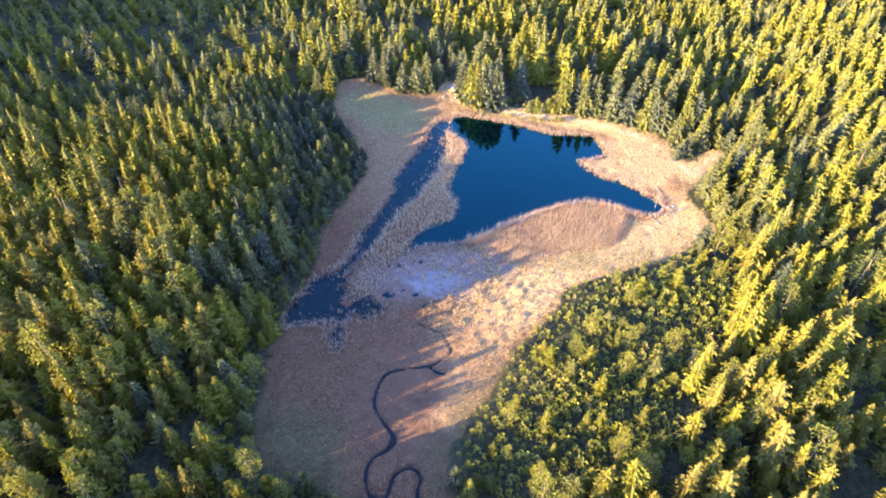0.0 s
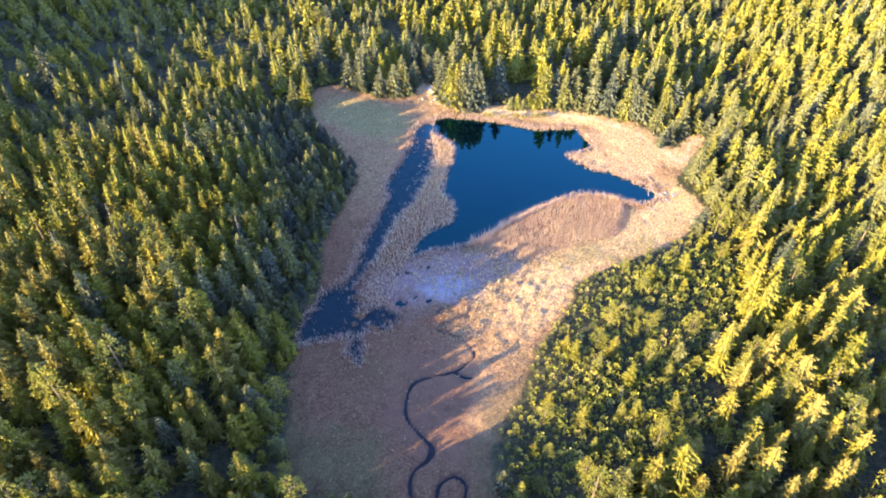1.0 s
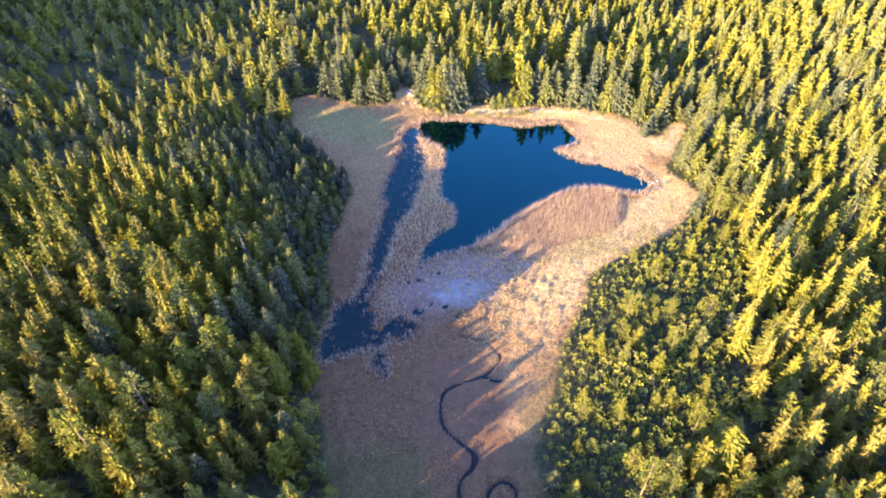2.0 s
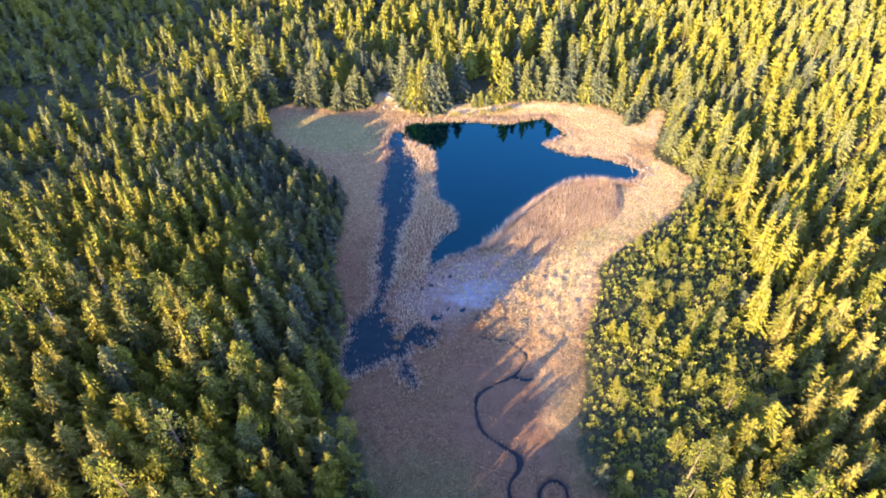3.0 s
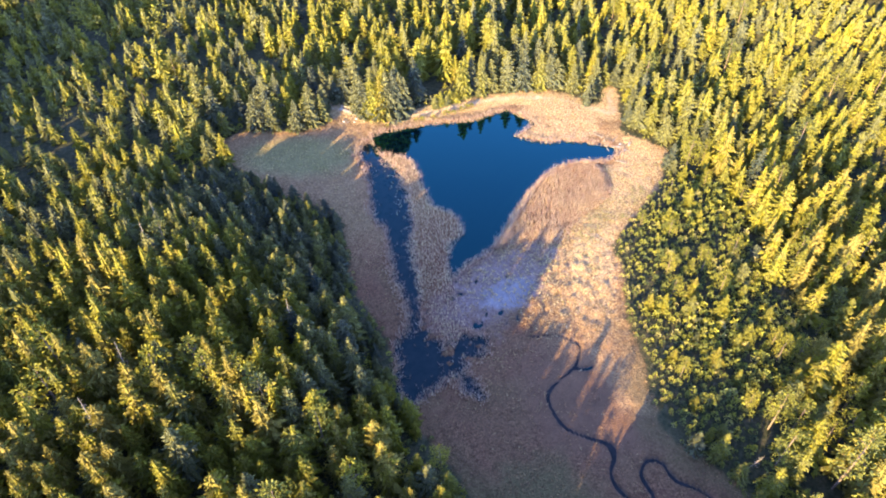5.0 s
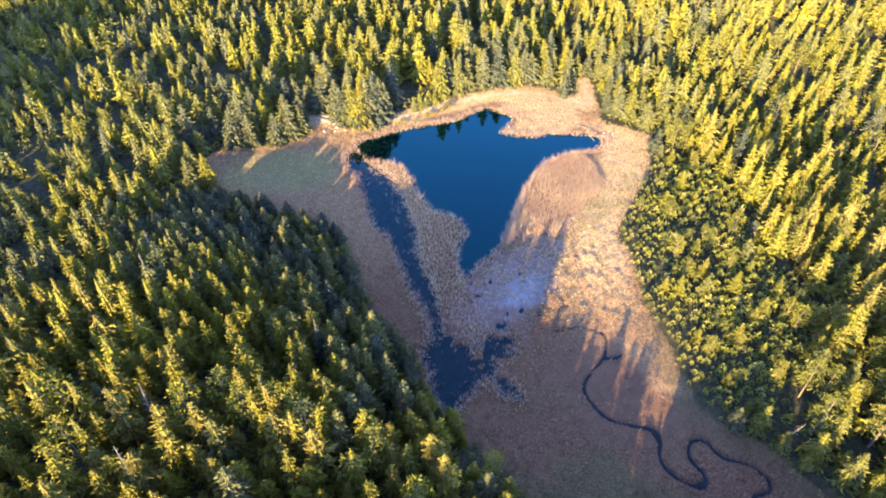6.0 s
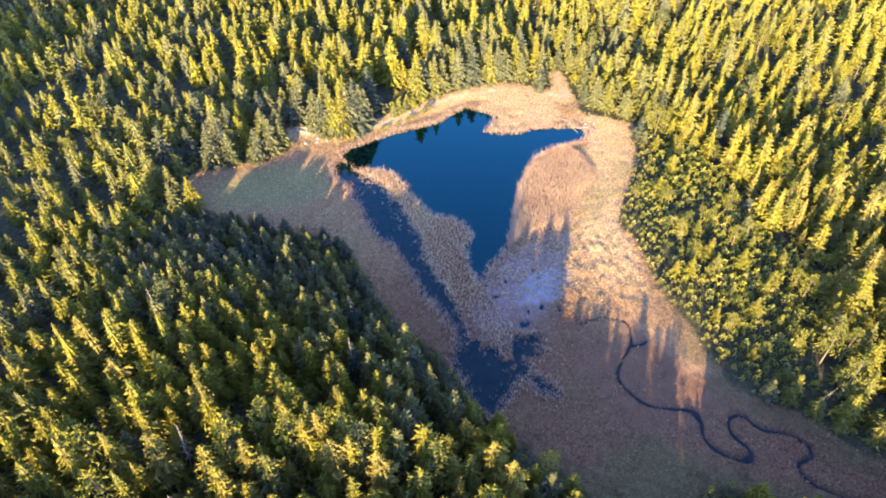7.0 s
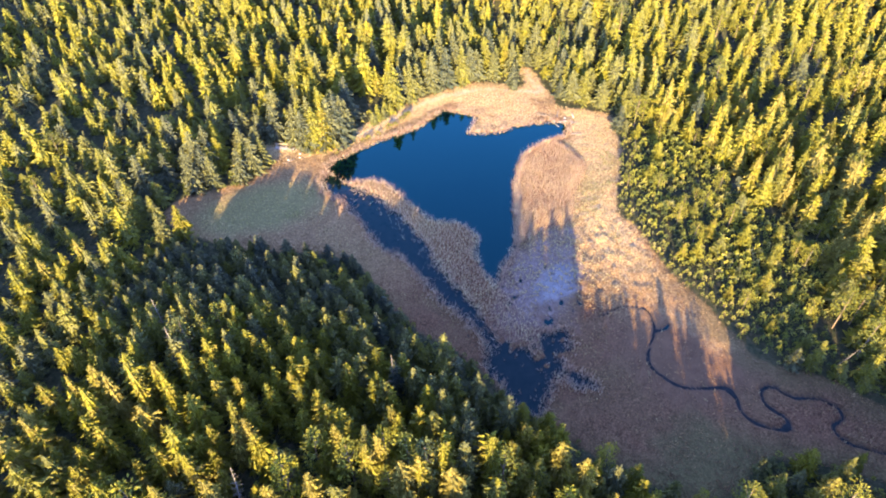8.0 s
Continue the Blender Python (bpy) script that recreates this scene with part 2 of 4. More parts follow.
def rough_noise(x, y, size, octaves, seed):
    total, amp, out = 0.0, 1.0, 0
    for o in range(octaves):
        out = out + amp * value_noise(x / size + 31.7 * o, y / size - 17.3 * o, seed + o)
        total, amp, size = total + amp, amp * 0.55, size * 0.5
    return out / total


def smooth(a, b, v):
    t = np.clip((v - a) / (b - a), 0, 1)
    return t * t * (3 - 2 * t)


OPEN_LINE, LAKE_LINE, CHANNEL_LINE, SUNNY_STRAW_LINE = rounded(OPEN, True, 4), rounded(LAKE, True, 4), rounded(CHANNEL, True, 4), rounded(SUNNY_STRAW, True, 3)
BROOK_LINE, SIDE_LINE, TRACK_LINE = rounded(BROOK, False, 5), rounded(SIDE_BROOK, False, 4), rounded(TRACK, False, 4)


def hills(x, y, edge):
    """The lie of the land outside the flat bog; edge: distance to the edge of the wood."""
    out = np.clip(edge, 0, None)
    h = 0.9 * smooth(0, 14, out)
    h = h + 4.5 * np.exp(-(((x + 100) / 42) ** 2 + ((y - 92) / 48) ** 2))
    # unseen hill, added to cast shade on the north-western woods
    h = h + 58.0 * np.exp(-(((x + 268) / 48) ** 2 + ((y - 226) / 56) ** 2))
    h = h + 4.0 * smooth(-100, -190, x) * smooth(120, 240, y)
    h = h + 0.37 * np.clip(x - 98, 0, 160) * smooth(60, 110, y)
    h = h + 2.0 * smooth(225, 330, y)
    return h * smooth(0, 22, out)


def survey(x, y):
    """Height and cover of the ground at many places."""
    q = np.stack([x, y], 1)
    edge = signed(q, OPEN_LINE) + 1.2 * rough_noise(x, y, 6.0, 3, 5)
    ragged = 0.9 * rough_noise(x, y, 3.2, 3, 11) + 0.5 * rough_noise(x, y, 0.9, 2, 15)
    lake = signed(q, LAKE_LINE) + 0.7 * ragged
    channel = signed(q, CHANNEL_LINE) + 1.1 * ragged
    pools = smooth(13, 3, np.hypot(x + 22, (y - 112) * 1.0))
    channel = channel - pools * 4.5 * np.clip(rough_noise(x, y, 2.2, 3, 21) - 0.10, 0, 1) + pools * 26.0 * np.clip(-rough_noise(x, y, 1.7, 2, 33) - 0.10, 0, 0.3)
    d, along, _ = line_distance(q, BROOK_LINE, False)
    width = -0.04 + 0.24 * smooth(8, 32, along) + 0.08 * np.sin(along * 0.7) + 0.5 * np.exp(-((along - 52) / 2.2) ** 2) + 0.5 * np.exp(-((along - 76) / 2.4) ** 2)
    brook = d - width
    d2, _, _ = line_distance(q, SIDE_LINE, False)
    brook = np.minimum(brook, d2 - 0.22)
    shore = np.minimum(lake, channel)
    hummock = rough_noise(x * 0.55 + y * 0.35, y * 1.1 - x * 0.7, 1.5, 3, 41)
    tussocks = smooth(26, 4, np.hypot((x - 8) / 1.2, y - 111)) * smooth(0, 3, shore)
    holes = np.clip(-rough_noise(x, y, 1.5, 2, 47) - 0.42, 0, 1) * smooth(22, 6, np.hypot((x + 16) / 1.3, y - 120)) * smooth(-0.5, 1, shore)
    z = 0.24 + 0.16 * hummock + 0.10 * rough_noise(x, y, 0.8, 2, 61)
    z = z + tussocks * (0.14 + 0.46 * hummock)
    z = z + 0.5 * smooth(3, 14, -edge * 0 + smooth(-25, 0, edge) * 14) * smooth(2, 10, shore)
    z = np.maximum(z, 0.13) - holes * 1.5
    z = np.minimum(z, 0.01 + 0.34 * shore)
    z = np.maximum(z, -1.4)
    z = np.minimum(z, np.where(brook < 0.45, -0.22 + 0.9 * np.clip(brook + 0.12, 0, 1), z))
    z = z + hills(x, y, edge) + 0.25 * smooth(0, 8, edge) * rough_noise(x, y, 5.0, 3, 71)
    td, _, _ = line_distance(q, TRACK_LINE, False)
    wobble = rough_noise(x, y, 4.0, 3, 97)
    cover = {
        "wood": smooth(-0.3, 1.0, edge + 0.8 * rough_noise(x, y, 1.2, 2, 95)) * (1 - 0.8 * smooth(2.6, 0.8, td)),
        "wet": np.clip(smooth(0.15, -0.02, z), 0, 1),
        "meadow": np.clip(0.8 * smooth(17, 7, np.hypot((x + 23) / 1.35, (y - 200) / 0.95 - (x + 23) * -0.45) + 2 * wobble) * smooth(0.5, 4, shore), 0, 1),
        # olive patches, and a southern rim with the trees' shade put into its colour
        "dark_olive": np.clip(0.85 * smooth(13, 4, np.hypot((x + 31) / 1.2, y - 70) + 3 * wobble) + 0.2 * smooth(10, 3, np.hypot(x + 28, (y - 89) / 1.3) + 3 * wobble)
                        + 0.6 * smooth(-7, -1, edge + 2 * wobble) * smooth(100, 80, y), 0, 0.9),
        "lawn": 0.85 * smooth(19, 9, np.hypot((x + 7) / 1.0, (y - 82) / 1.15) + 2 * wobble),
        "silt": 0.85 * smooth(15, 6, np.hypot(((x + 3) * 0.96 + (y - 121) * 0.28) / 1.75, ((y - 121) * 0.96 - (x + 3) * 0.28) / 0.85) + 4.0 * rough_noise(x, y, 2.5, 3, 85) + 2 * wobble),
        # where the sky's reflection is painted on the silt
        "sky_film": 0.75 * smooth(6.5, 2.5, np.hypot((x + 3) / 1.5, y - 116.5) + 2.5 * rough_noise(x, y, 2.0, 3, 87)),
        # straw sedge and bank; the 0.6 fringe paints the sunlit streaks' yellow further west
        "straw": np.maximum((0.3 + 0.7 * smooth(88, 116, y + 6 * wobble)) * np.maximum(smooth(1.6, -1.6, signed(q, SUNNY_STRAW_LINE) + 2.0 * wobble), 0.6 * smooth(13, 1, signed(q, SUNNY_STRAW_LINE) + 3.0 * wobble) * smooth(84, 98, y) * smooth(0.5, 3.0, shore)), np.maximum(smooth(7, 3, td + 2 * wobble), np.maximum(0.85 * smooth(17, 11, np.hypot(x - 57, y - 169) + 3 * wobble), 0.36 * smooth(135, 165, y)))),
        "path": smooth(1.6, 0.5, td + 0.9 * rough_noise(x, y, 2, 2, 91)) * 0.35,
    }
    return z, edge, shore, brook, cover


def link_mesh(name, verts, faces, mats, attributes=(), mat_index=None, shade=False):
    """A mesh object from arrays of corners and triangles (or quads)."""
    me = bpy.data.meshes.new(name)
    k = faces.shape[1]
    me.vertices.add(len(verts))
    me.vertices.foreach_set("co", np.ascontiguousarray(verts, np.float32).ravel())
    me.loops.add(faces.size)
    me.loops.foreach_set("vertex_index", np.ascontiguousarray(faces, np.int32).ravel())
    me.polygons.add(len(faces))
    me.polygons.foreach_set("loop_start", np.arange(0, faces.size, k, dtype=np.int32))
    me.polygons.foreach_set("use_smooth", np.full(len(faces), shade))
    for m in mats:
        me.materials.append(m)
    if mat_index is not None:
        me.polygons.foreach_set("material_index", np.ascontiguousarray(mat_index, np.int32))
    for key, values in attributes:
        a = me.attributes.new(key, "FLOAT", "POINT")
        a.data.foreach_set("value", np.ascontiguousarray(values, np.float32))
    me.update(calc_edges=True)
    me.validate()
    return me


def spread(core_a, core_b, step, far_a, far_b, growth=1.16):
    """Grid lines: even in the core, ever wider outside it."""
    mid = list(np.arange(core_a, core_b + step * 0.5, step))
    up, s = [], step
    while (up[-1] if up else core_b) < far_b:
        s *= growth
        up.append((up[-1] if up else core_b) + s)
    down, s = [], step
    while (down[-1] if down else core_a) > far_a:
        s *= growth
        down.append((down[-1] if down else core_a) - s)
    return np.array(down[::-1] + mid + up)


# ---- ground and water ----
gx, gy = spread(-48, 88, 0.52, -6000, 6000), spread(30, 224, 0.52, -6000, 6000)
X, Y = np.meshgrid(gx, gy)
gz, g_edge, g_shore, g_brook, g_cover = survey(X.ravel(), Y.ravel())
nx, ny = len(gx), len(gy)
idx = np.arange(nx * ny).reshape(ny, nx)
quads = np.stack([idx[:-1, :-1], idx[:-1, 1:], idx[1:, 1:], idx[1:, :-1]], -1).reshape(-1, 4)
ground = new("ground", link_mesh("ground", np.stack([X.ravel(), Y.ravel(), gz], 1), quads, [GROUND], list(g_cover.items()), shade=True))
tagged(ground, "boggy ground of straw-coloured sedge, peat and dark forest floor", "ground", kind="structure")

wx, wy = np.arange(-60, 100, 1.6), np.arange(10, 232, 1.6)
WX, WY = np.meshgrid(wx, wy)
widx = np.arange(WX.size).reshape(len(wy), len(wx))
wq = np.stack([widx[:-1, :-1], widx[:-1, 1:], widx[1:, 1:], widx[1:, :-1]], -1).reshape(-1, 4)
w_q = np.stack([WX.ravel(), WY.ravel()], 1)
in_channel = smooth(2.0, -1.5, signed(w_q, CHANNEL_LINE)) * smooth(0.0, 3.0, signed(w_q, LAKE_LINE))
murk = in_channel * (0.58 - 0.06 * smooth(137, 156, w_q[:, 1] + 3 * rough_noise(w_q[:, 0], w_q[:, 1], 6.0, 2, 55)))
murk = np.maximum(murk, 0.95 * smooth(3.0, 1.0, line_distance(w_q, BROOK_LINE, False)[0]))
water = new("water", link_mesh("water", np.stack([WX.ravel(), WY.ravel(), np.zeros(WX.size)], 1), wq, [WATER], [("murk", murk)], shade=True))
tagged(water, "still dark blue pond water with brook and side pools", "water", kind="structure")

# ---- plants: templates of corners and triangles ----
rng = np.random.default_rng(7)


def leaves_of(base, out, up, length, width):
    """Small leafy tufts: a folded rhomb of two triangles each."""
    side = np.cross(out, up)
    side /= np.linalg.norm(side, axis=1, keepdims=True) + 1e-9
    L, W = length[:, None], width[:, None]
    v = np.stack([base, base + out * L * 0.55 + side * W, base + out * L, base + out * L * 0.55 - side * W + up * W * 0.7], 1).reshape(-1, 3)
    f = (np.arange(len(base))[:, None, None] * 4 + np.array([(0, 1, 2), (0, 2, 3)])[None]).reshape(-1, 3)
    return v, f


def cone(rings, sides):
    """A closed tapering tube of rings (z, radius, x, y)."""
    v, f = [], []
    for z, r, x, y in rings:
        for k in range(sides):
            a = 2 * math.pi * k / sides
            v.append((x + r * math.cos(a), y + r * math.sin(a), z))
    for i in range(len(rings) - 1):
        for k in range(sides):
            a, b = i * sides + k, i * sides + (k + 1) % sides
            f += [(a, b, b + sides), (a, b + sides, a + sides)]
    return np.array(v, float), np.array(f)


def join(parts):
    v, f, n = [], [], 0
    for pv, pf in parts:
        v.append(pv)
        f.append(pf + n)
        n += len(pv)
    return np.concatenate(v), np.concatenate(f)


def spruce(r, height, radius, whorls, around, shape=0.85, bare=0.10, stations=3, inner=(8, 6, 0.75)):
    """Spruce crown: whorls of drooping boughs, each a spine with hanging twigs to both sides, round a ragged core; and its trunk."""
    n = whorls * around
    w = np.repeat(np.arange(whorls), around)
    u = np.clip((w + 0.3 + r.uniform(-0.4, 0.4, n)) / whorls, 0.0, 0.985)
    z = height * (bare + (0.98 - bare) * u)
    side_a, side_b = r.uniform(0, 6.28), r.uniform(0, 6.28)
    az = (np.tile(np.arange(around), whorls) + 0.5 * (w % 2)) * 2 * math.pi / around + r.uniform(-0.4, 0.4, n)
    lop = 1 + 0.16 * np.sin(az + side_a) + 0.12 * np.sin(2 * az + 9 * u + side_b)
    ragged = np.repeat(r.uniform(0.80, 1.16, whorls), around)
    ln = radius * ((1 - u) ** shape * 0.93 + 0.07) * r.uniform(0.70, 1.20, n) * lop * ragged
    droop = -0.40 + 0.85 * u ** 1.4 + r.uniform(-0.18, 0.18, n)
    out = np.stack([np.cos(az) * np.cos(droop), np.sin(az) * np.cos(droop), np.sin(droop)], 1)
    up = np.stack([-np.cos(az) * np.sin(droop), -np.sin(az) * np.sin(droop), np.cos(droop)], 1)
    side = np.cross(out, up)
    base = np.stack([0.08 * ln * np.cos(az), 0.08 * ln * np.sin(az), z], 1)
    at, way, size = [base + out * (0.25 * ln)[:, None]], [out], [0.85 * ln]
    for t in np.linspace(0.22, 0.80, stations):
        for sgn in (-1.0, 1.0):
            a = r.uniform(0.55, 1.05, n)[:, None]
            sag = r.uniform(0.0, 0.6, n)[:, None]
            d = out * np.cos(a) + side * (sgn * np.sin(a)) - up * sag + np.array([0, 0, -0.1])
            at.append(base + out * (ln * (t + r.uniform(-0.08, 0.08, n)))[:, None])
            way.append(d / np.linalg.norm(d, axis=1, keepdims=True))
            size.append((ln * (0.62 - 0.30 * t) * (2.4 / stations) ** 0.35 + 0.16) * r.uniform(0.75, 1.25, n))
    at, way, size = np.concatenate(at), np.concatenate(way), np.concatenate(size)
    k = 1 + 2 * stations
    flat = np.cross(way, np.cross(way, np.array([0.0, 0.0, 1.0])) + np.tile(up, (k, 1)) * r.uniform(-0.15, 0.55, (n * k, 1)) + r.normal(size=(n * k, 3)) * 0.3)
    flat /= np.linalg.norm(flat, axis=1, keepdims=True) + 1e-9
    wide = (size * (0.17 + 0.14 * 3 / stations))[:, None]
    v = np.stack([at - flat * wide * 0.5, at + way * (0.45 * size)[:, None] + flat * wide, at + way * size[:, None]], 1).reshape(-1, 3)
    parts = [(v, np.arange(len(v)).reshape(-1, 3))]
    parts.append(skirts(r, height, radius, inner[0], inner[1], shape, bare, inner[2]))
    trunk = cone([(-0.5, height * 0.013, 0, 0), (height * 0.4, height * 0.009, 0, 0), (height * 0.9, 0.03, 0, 0)], 5)
    return join(parts), trunk


def skirts(r, height, radius, layers, teeth, shape, bare, full):
    """The inner mass of a spruce: overlapping ragged skirts, each a fan with an uneven toothed rim."""
    parts = []
    for i in range(layers):
        u = i / layers
        z = height * (bare + (1 - bare) * u)
        rim = radius * ((1 - u) ** shape * 0.92 + 0.08) * full
        n = teeth * 2
        a = np.arange(n) * 2 * math.pi / n + r.uniform(-0.14, 0.14, n) + i * 0.9
        rr = rim * np.where(np.arange(n) % 2 == 0, 1.0, 0.66) * r.uniform(0.78, 1.2, n)
        zz = z - 0.20 * rr + r.uniform(-0.15, 0.15, n)
        top = np.array([[r.uniform(-0.08, 0.08), r.uniform(-0.08, 0.08), min(z + height * (1 - bare) / layers * 2.1 + 0.25 * rim, height)]])
        v = np.concatenate([top, np.stack([rr * np.cos(a), rr * np.sin(a), zz], 1)])
        f = np.array([(0, 1 + k, 1 + (k + 1) % n) for k in range(n)])
        parts.append((v, f))
    return join(parts)


def pine(r, height, radius, clumps, twigs):
    """Round-topped, uneven crown of many leafy clumps on a bare lower trunk with limbs."""
    parts, limbs = [], []
    for i in range(clumps):
        u = (i + 0.5) / clumps
        z = height * (0.26 + 0.68 * u)
        reach = radius * (0.30 + 0.70 * math.sin(math.pi * min(1, 0.22 + 0.78 * u)) ** 0.8) * r.uniform(0.55, 0.95) * (1 if u < 0.9 else 0.25)
        a = i * 2.39996 + r.uniform(-0.6, 0.6)
        c = np.array([math.cos(a) * reach, math.sin(a) * reach, z])
        size = radius * r.uniform(0.40, 0.62)
        d = r.normal(size=(twigs, 3))
        d[:, 2] = d[:, 2] * 0.8 + 0.30
        d /= np.linalg.norm(d, axis=1, keepdims=True)
        up = np.cross(d, r.normal(size=(twigs, 3)))
        up /= np.linalg.norm(up, axis=1, keepdims=True) + 1e-9
        ln = size * r.uniform(0.28, 0.58, twigs) * math.sqrt(30 / twigs)
        parts.append(leaves_of(c + d * size * r.uniform(0.2, 0.8, (twigs, 1)), d, up, ln, 0.22 * ln))
        if i % 2 == 0:
            s = np.array([0, 0, z - reach * 0.4])
            limb = cone([(0, height * 0.006, 0, 0), (1, 0.02, 0, 0)], 3)
            limbs.append((s + np.array([(x + (c - s)[0] * t, y + (c - s)[1] * t, (c - s)[2] * t) for x, y, t in limb[0]]), limb[1]))
    trunk = cone([(-0.5, height * 0.015, 0, 0), (height * 0.5, height * 0.010, 0.1, 0), (height * 0.9, 0.04, 0, 0.1)], 5)
    return join(parts), join([trunk] + limbs)


def bush(r, height, radius, twigs):
    """A low bog shrub: leafy tufts on a rounded, broken dome, and a few stems."""
    d = r.normal(size=(twigs, 3))
    d[:, 2] = np.abs(d[:, 2]) + 0.2
    d /= np.linalg.norm(d, axis=1, keepdims=True)
    at = d * np.array([radius * 0.6, radius * 0.6, height * 0.6]) * r.uniform(0.5, 1.0, (twigs, 1)) + np.array([0, 0, height * 0.15])
    up = np.cross(d, r.normal(size=(twigs, 3)))
    up /= np.linalg.norm(up, axis=1, keepdims=True) + 1e-9
    ln = radius * r.uniform(0.24, 0.46, twigs)
    leaves = leaves_of(at, d, up, ln, 0.40 * ln)
    stems = join([cone([(-0.2, 0.05, 0, 0), (height * 0.7, 0.02, radius * 0.4 * math.cos(a), radius * 0.4 * math.sin(a))], 3) for a in (0.4, 2.5, 4.6)])
    return leaves, stems


def snag(r, height):
    """A dead, barkless tree with short broken limbs."""
    parts = [cone([(-0.5, 0.17, 0, 0), (height * 0.6, 0.09, 0.15, 0), (height, 0.03, 0.1, 0.2)], 6)]
    for i in range(34):
        u = 0.25 + 0.73 * i / 34
        a, ln = i * 2.39996 + r.uniform(-0.4, 0.4), 1.9 * (1.08 - u) * r.uniform(0.5, 1.2) + 0.15
        z = height * u
        e = (0.1 + ln * math.cos(a), 0.1 + ln * math.sin(a))
        v, f = cone([(0, 0.045, 0.1, 0.1), (1, 0.012, *e)], 3)
        v[:, 2] = z + v[:, 2] * ln * 0.25
        parts.append((v, f))
    return join(parts)


def scatter(template, places, turns, sizes, widths, tones):
    """Many plants from one template as plain arrays: corners, triangles, tone of each corner."""
    v, f = template
    n, k = len(places), len(v)
    c, s = np.cos(turns)[:, None], np.sin(turns)[:, None]
    sx = (sizes * widths)[:, None]
    x, y = v[None, :, 0] * sx, v[None, :, 1] * sx
    p = np.stack([x * c - y * s, x * s + y * c, v[None, :, 2] * sizes[:, None]], 2) + places[:, None, :]
    faces = (np.arange(n)[:, None, None] * k + f[None]).reshape(-1, 3)
    return p.reshape(-1, 3), faces, np.repeat(tones, k)


def stuff(name, batches, mats, label, category):
    """One object out of many scattered batches (arrays, material slot)."""
    v, f, t, m, n = [], [], [], [], 0
    for (pv, pf, pt), slot in batches:
        v.append(pv)
        f.append(pf + n)
        t.append(pt)
        m.append(np.full(len(pf), slot))
        n += len(pv)
    ob = new(name, link_mesh(name, np.concatenate(v), np.concatenate(f), mats, [("tone", np.concatenate(t))], np.concatenate(m)))
    return tagged(ob, label, category, kind="stuff")


def part(name, mesh, parent, label=""):
    ob = new(name, mesh)
    ob.parent = parent
    return tagged(ob, label) if label else ob


def plant_thing(name, pieces, label, category, group):
    """A plant as a thing: an Empty at its foot with its parts; pieces: (part's name, template, material, tone)."""
    foot = new(name)
    for piece, (v, f), mat, tone in pieces:
        part(piece, link_mesh(name + "_" + piece, v, f, [mat], [("tone", np.full(len(v), tone))]), foot)
    return tagged(foot, label, category, group)


# ---- where the trees stand ----
WOODS = rounded([(-230, 320), (-130, 405), (20, 435), (225, 315), (262, 190), (240, 60), (90, 36), (30, 8), (-40, -8), (-150, 20), (-190, 130), (-235, 230)], True, 3)
LEFT_TREES = [(-43.9, 123.4, 17.8), (-54, 128.3, 17), (-48.4, 130, 15.8), (-59, 139.1, 18.1), (-74.3, 170.5, 17), (-71.5, 196, 15.2), (-71.2, 189.7, 15.5), (-79.7, 210.5, 11.5),
              (-59.4, 107.9, 20), (-76, 94.8, 20.5), (-83.9, 107.3, 24.5), (-95.7, 169.9, 16), (-86.3, 149.8, 16), (-104.2, 160.8, 16.1), (-50.6, 84.6, 12), (-115, 148.5, 16.5),
              (-108.7, 169.6, 18), (-104.3, 190.3, 13), (-134, 226.8, 20.9), (-108.7, 253.3, 15), (-98.6, 199.7, 10.5), (-16.4, 223.8, 12.4), (-18.1, 226, 17), (-21.6, 238, 18), (-4.1, 221.1, 10.2)]
RIGHT_TREES = [(67.4, 206.5, 14), (49.5, 200.5, 14.7), (51.4, 217.5, 15.9), (44.7, 218.8, 14.1), (77.5, 187.3, 14.1), (75, 196.4, 19.1), (81.3, 187.9, 15.4), (82.2, 180.9, 14.3),
               (18.6, 225.3, 12.4), (24.4, 208, 17.5), (69.8, 210.6, 15.8), (65.8, 198.9, 19.2), (43.4, 200.5, 15.1), (71.7, 245, 8), (32.9, 237.6, 16.8), (41.4, 228.3, 14.3),
               (67.3, 187, 14.7), (87.5, 121.7, 10.1), (113, 88.3, 18.8), (55.7, 79.3, 13.6), (80, 110, 15), (107.2, 143.2, 22.3), (89.4, 139.9, 15.3), (92, 184.2, 16.7),
               (99.3, 110.8, 17.2), (78.5, 86.2, 17.9), (76.3, 76.9, 19.9), (50, 63.9, 14), (23.7, 51.2, 13.5), (92, 164.8, 17.7), (112, 124.4, 21.9)]
NEAR_TREES = [(-81.1, 132.4, 19), (-59.9, 124.5, 19.5), (-52, 103.7, 12), (-72.6, 116, 17), (-81.3, 120, 20), (-63.5, 105.8, 20), (-51.5, 97.4, 17.4), (-81.1, 139.4, 18), (-67.1, 111.5, 17.9),
              (-59.3, 164.2, 14.8), (-73, 163.8, 13.5), (-61.8, 85.7, 18.8), (-69.4, 108.4, 16.6), (-56.9, 94.6, 18.2), (-49.3, 94.3, 16.9), (-73.3, 89, 19.3), (-94.6, 147.3, 14.5),
              (-74, 80, 14.5), (-63.8, 76.2, 15.2), (-85.3, 96.8, 16.5), (-80.5, 75.7, 17.3), (-60.1, 87.9, 19.2), (-47, 103, 18.5), (-23, 54.2, 9.5), (-18.4, 46, 9), (-50, 76, 15), (-56, 68, 16)]
